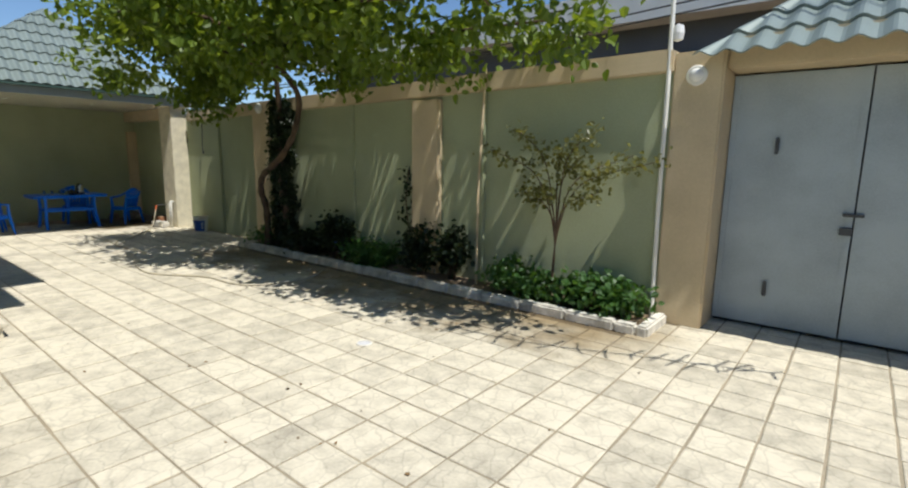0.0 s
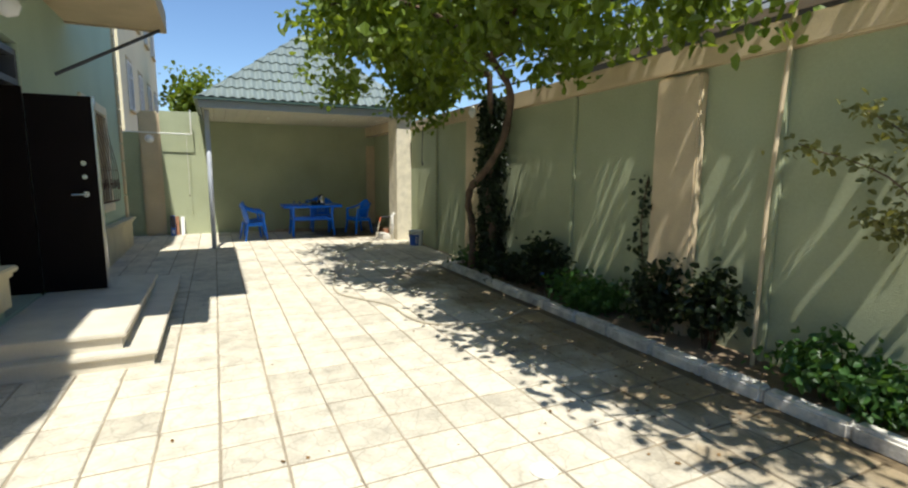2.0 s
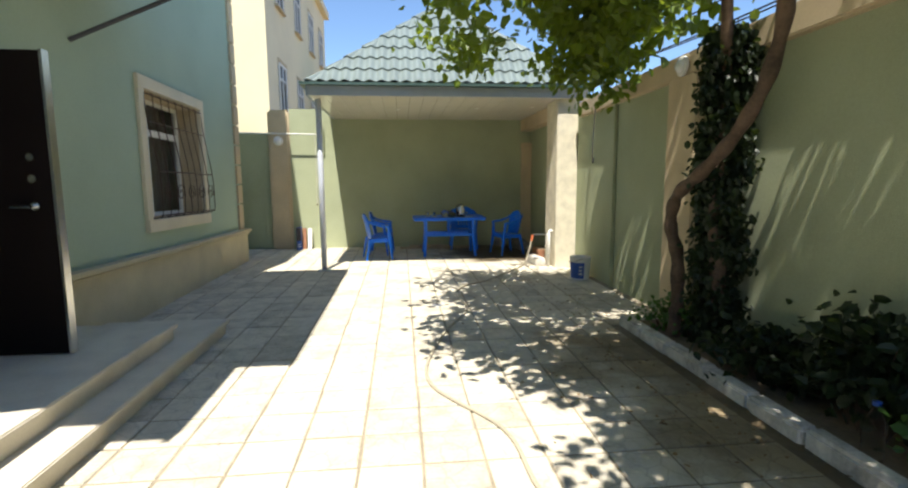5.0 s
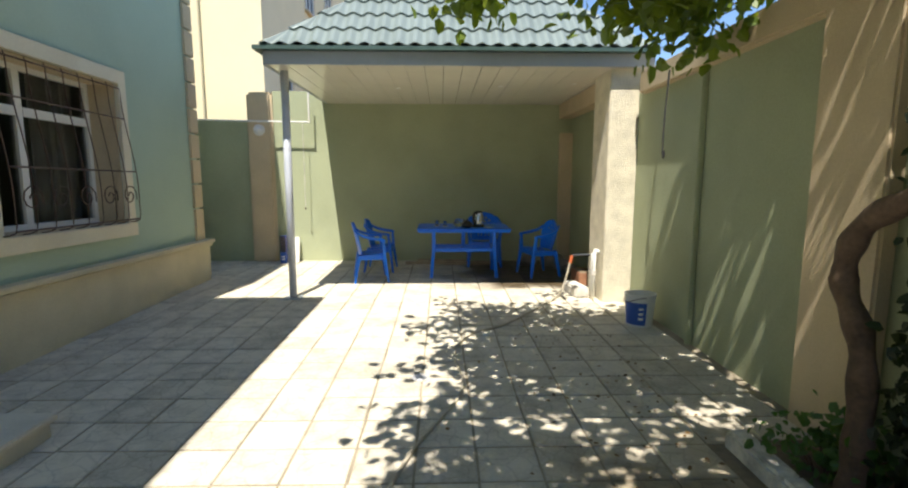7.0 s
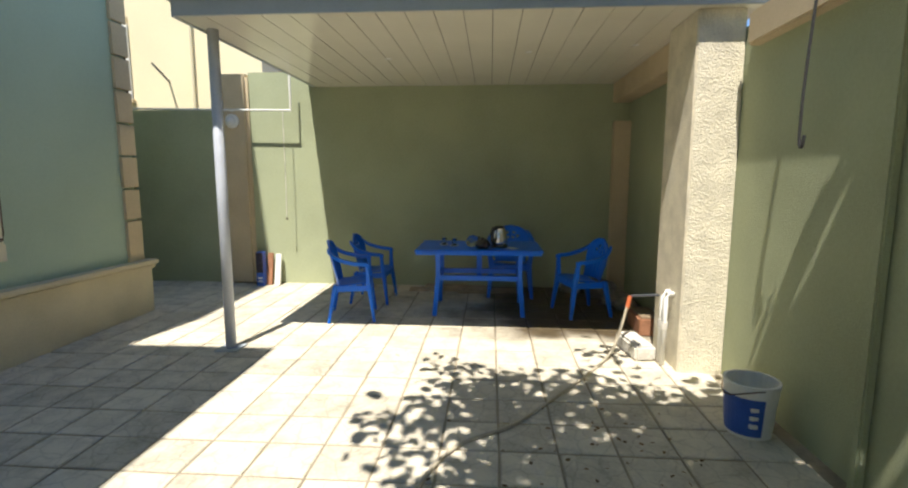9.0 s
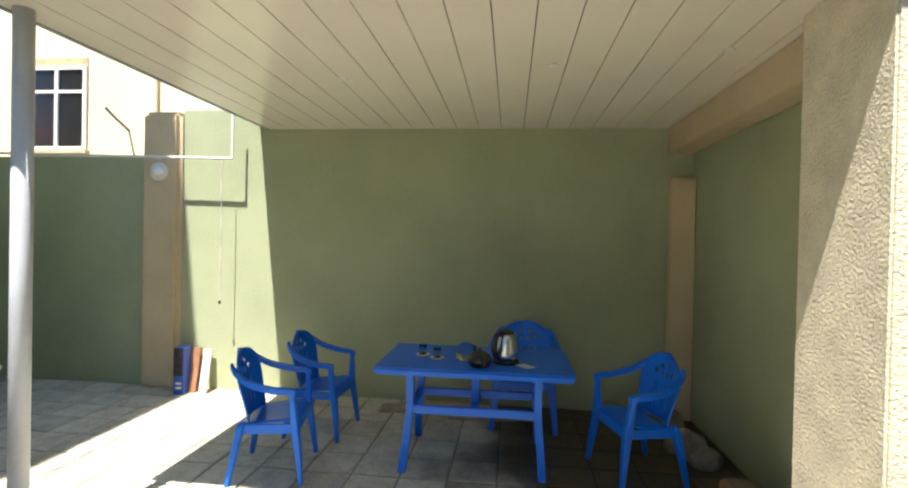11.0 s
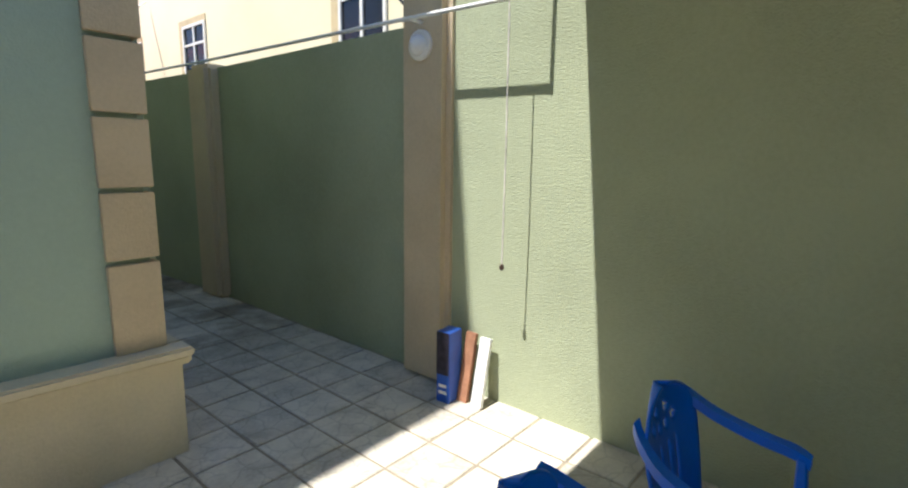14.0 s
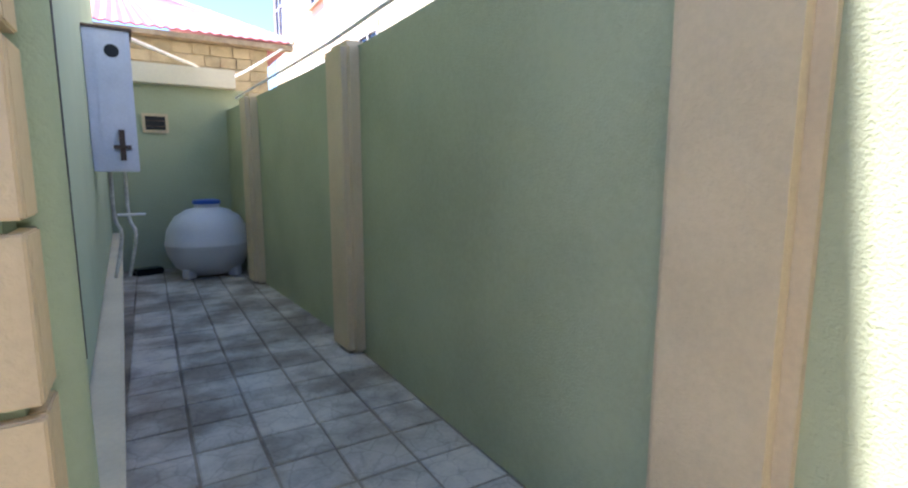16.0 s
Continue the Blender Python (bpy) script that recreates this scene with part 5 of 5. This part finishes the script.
nb = thing("apartment_building", "cream three-storey apartment building behind the back wall", "building", 0, 0, 0)
part("wall", boxes((-28.6, -18.0, -18.2, -0.75, -0.02, 8.6)), FARWALL, nb)
part("cornice", boxes((-28.8, -17.8, -18.4, -0.55, 8.6, 8.9)), FARWALL, nb)
part("downpipe", tube_bm([(-17.94, -2.1, 0.2), (-17.94, -2.1, 8.6)], 0.04, 8), FARWALL, nb)
for zz in (3.67, 6.6):
    for yy in (-3.9, -9.6, -13.2, -17.5):
        window_far(nb, -18.0, yy, zz, 1.1, 1.4, "x")
    for xx in (-19.6, -22.2, -24.8, -27.2):
        window_far(nb, xx, -0.75, zz + 0.3, 0.9, 1.4, "y")
part("lamp_arm", tube_bm([(-18.0, -2.6, 3.3), (-17.6, -2.5, 3.4), (-17.5, -2.6, 3.55)], 0.02, 6), DOORFRAME, nb)

nr = thing("neighbour_house", "low stone house with a pink metal roof behind the passage", "building", 0, 0, 0)
part("wall", boxes((-16.2, -8.0, -17.0, -11.0, -0.02, 4.12)), STONE, nr)
rf = bmesh.new()
rv = []
for i in range(97):
    xx = -16.7 + i * 9.2 / 96
    zz = 0.035 * (i % 2)
    rv.append((rf.verts.new((xx, -10.7, 4.16 + zz)), rf.verts.new((max(min(xx, -10.0), -13.4), -14.4, 6.0 + zz))))
for (a, b), (c, d) in zip(rv, rv[1:]):
    rf.faces.new((a, c, d, b))
bmesh.ops.dissolve_degenerate(rf, dist=1e-4, edges=rf.edges[:])
ro = part("roof", rf, PINK, nr, "pink corrugated metal roof")
ro.modifiers.new("thick", "SOLIDIFY").thickness = 0.03
hip = bmesh.new()
hip.faces.new([hip.verts.new(v) for v in ((-16.7, -10.7, 4.16), (-13.4, -14.4, 6.0), (-16.7, -18.1, 4.16))])
ho = part("roof_hip", hip, PINK, nr)
ho.modifiers.new("thick", "SOLIDIFY").thickness = 0.03
part("ridge_cap", tube_bm([(-16.7, -10.7, 4.2), (-13.4, -14.4, 6.05), (-10.0, -14.4, 6.05)], 0.06, 6), KERB, nr, "pale hip flashing")
part("eave", boxes((-16.7, -7.6, -10.95, -10.72, 4.05, 4.15)), WOODB, nr)
rk_ = random.Random(12)
for row in range(4):
    xx = -16.2
    while xx < -10.5:
        w = rk_.uniform(0.28, 0.46)
        part("stone", boxes((xx, xx + w - 0.025, -11.0, -10.975 + rk_.uniform(0, 0.025), 3.16 + row * 0.22, 3.36 + row * 0.22)), STONE, nr)
        xx += w
cb_ = thing("overhead_cable", "pale cables strung over the passage", "cable", 0, 0, 0)
part("cable", tube_bm(smooth_path([(-13.6, -4.1, 2.58), (-14.5, -7.9, 3.06), (-15.3, -9.6, 3.2), (-17.9, -12, 5.2)], 6), 0.022, 6), WHITE, cb_)

ng = thing("neighbour_building", "grey neighbour building with a white roof edge beyond the garden wall", "building", 0, 0, 0)
part("wall", boxes((-12.0, 6.0, 9.5, 15.0, -0.02, 4.0)), FARGREY, ng)
part("roof_edge", boxes((-12.4, 6.4, 9.0, 15.4, 4.0, 4.55)), WHITE, ng, "white painted roof edge")
for k in range(4):
    part("window", boxes((-10 + k * 3.6, -8.6 + k * 3.6, 9.46, 9.499, 3.0, 3.5)), BLACK, ng)
ft = thing("tree", "small distant tree behind the back wall", "tree", -24.5, 0.75, 0)
part("trunk", tube_bm([(0, 0, -0.02), (0.05, 0, 2), (0, 0.1, 3.4)], [0.12, 0.09, 0.05], 8), BARK, ft)
rf9 = random.Random(77)
leaves_mesh("crown", [(rf9.gauss(0, 0.3), rf9.gauss(0, 0.3), 4.2 + rf9.gauss(0, 0.5)) for _ in range(60)], 0.18, LEAF, ft, 0.25, 26, rf9, 0.4)

# ---- pavers ----
P = 0.33
def paver_mesh(seed):
    r = random.Random(seed)
    h = P / 2 - 0.008
    bm = bmesh.new()
    j = lambda: r.uniform(-0.004, 0.004)
    lo = [bm.verts.new((sx * h, sy * h, -0.02)) for sx, sy in ((-1, -1), (1, -1), (1, 1), (-1, 1))]
    mi = [bm.verts.new((v.co.x + j(), v.co.y + j(), -0.004)) for v in lo]
    tp = [bm.verts.new((v.co.x * 0.955, v.co.y * 0.955, j() * 0.4)) for v in mi]
    for a, b in ((lo, mi), (mi, tp)):
        for k in range(4):
            bm.faces.new((a[k], a[(k + 1) % 4], b[(k + 1) % 4], b[k]))
    bm.faces.new(tp)
    bm.normal_update()
    me = bpy.data.meshes.new("paver")
    bm.to_mesh(me)
    bm.free()
    return me


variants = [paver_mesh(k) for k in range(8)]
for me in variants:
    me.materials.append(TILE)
rest_v, rest_f = [], []
rp = random.Random(3)
made = 0
for i in range(-31, 30):
    for j in range(-34, 12):
        x, y = -5.66 + P * (i + 0.5), 2.67 + P * (j + 0.5)
        if not (-15.15 < x < 4.1 and -8.0 < y < 5.95) or (x > -13.6 - 0.035 * y and y < -0.2 and x < -2.5) or (-8.85 < x < -1.6 and y > 4.70) or (y > 5.3 and x < -1.5) or (x > -2.5 and y < -4.1):
            continue
        me = variants[rp.randrange(8)]
        near = -9.0 < x < -3.0 and 0.9 < y < 4.7
        dz = rp.uniform(-0.0015, 0.0015)
        if near and made < 300:
            o_ = new("paver", me)
            o_.parent = paving
            o_.location = (x, y, dz)
            made += 1
        else:
            n0 = len(rest_v)
            rest_v += [(v.co.x + x, v.co.y + y, v.co.z + dz) for v in me.vertices]
            rest_f += [tuple(n0 + q for q in p.vertices) for p in me.polygons]
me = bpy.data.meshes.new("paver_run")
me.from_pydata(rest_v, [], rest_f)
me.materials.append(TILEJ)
ob = new("paver_run", me)
ob.parent = paving
tagged(ob, "pale stone pavers laid in rows", kind="stuff")
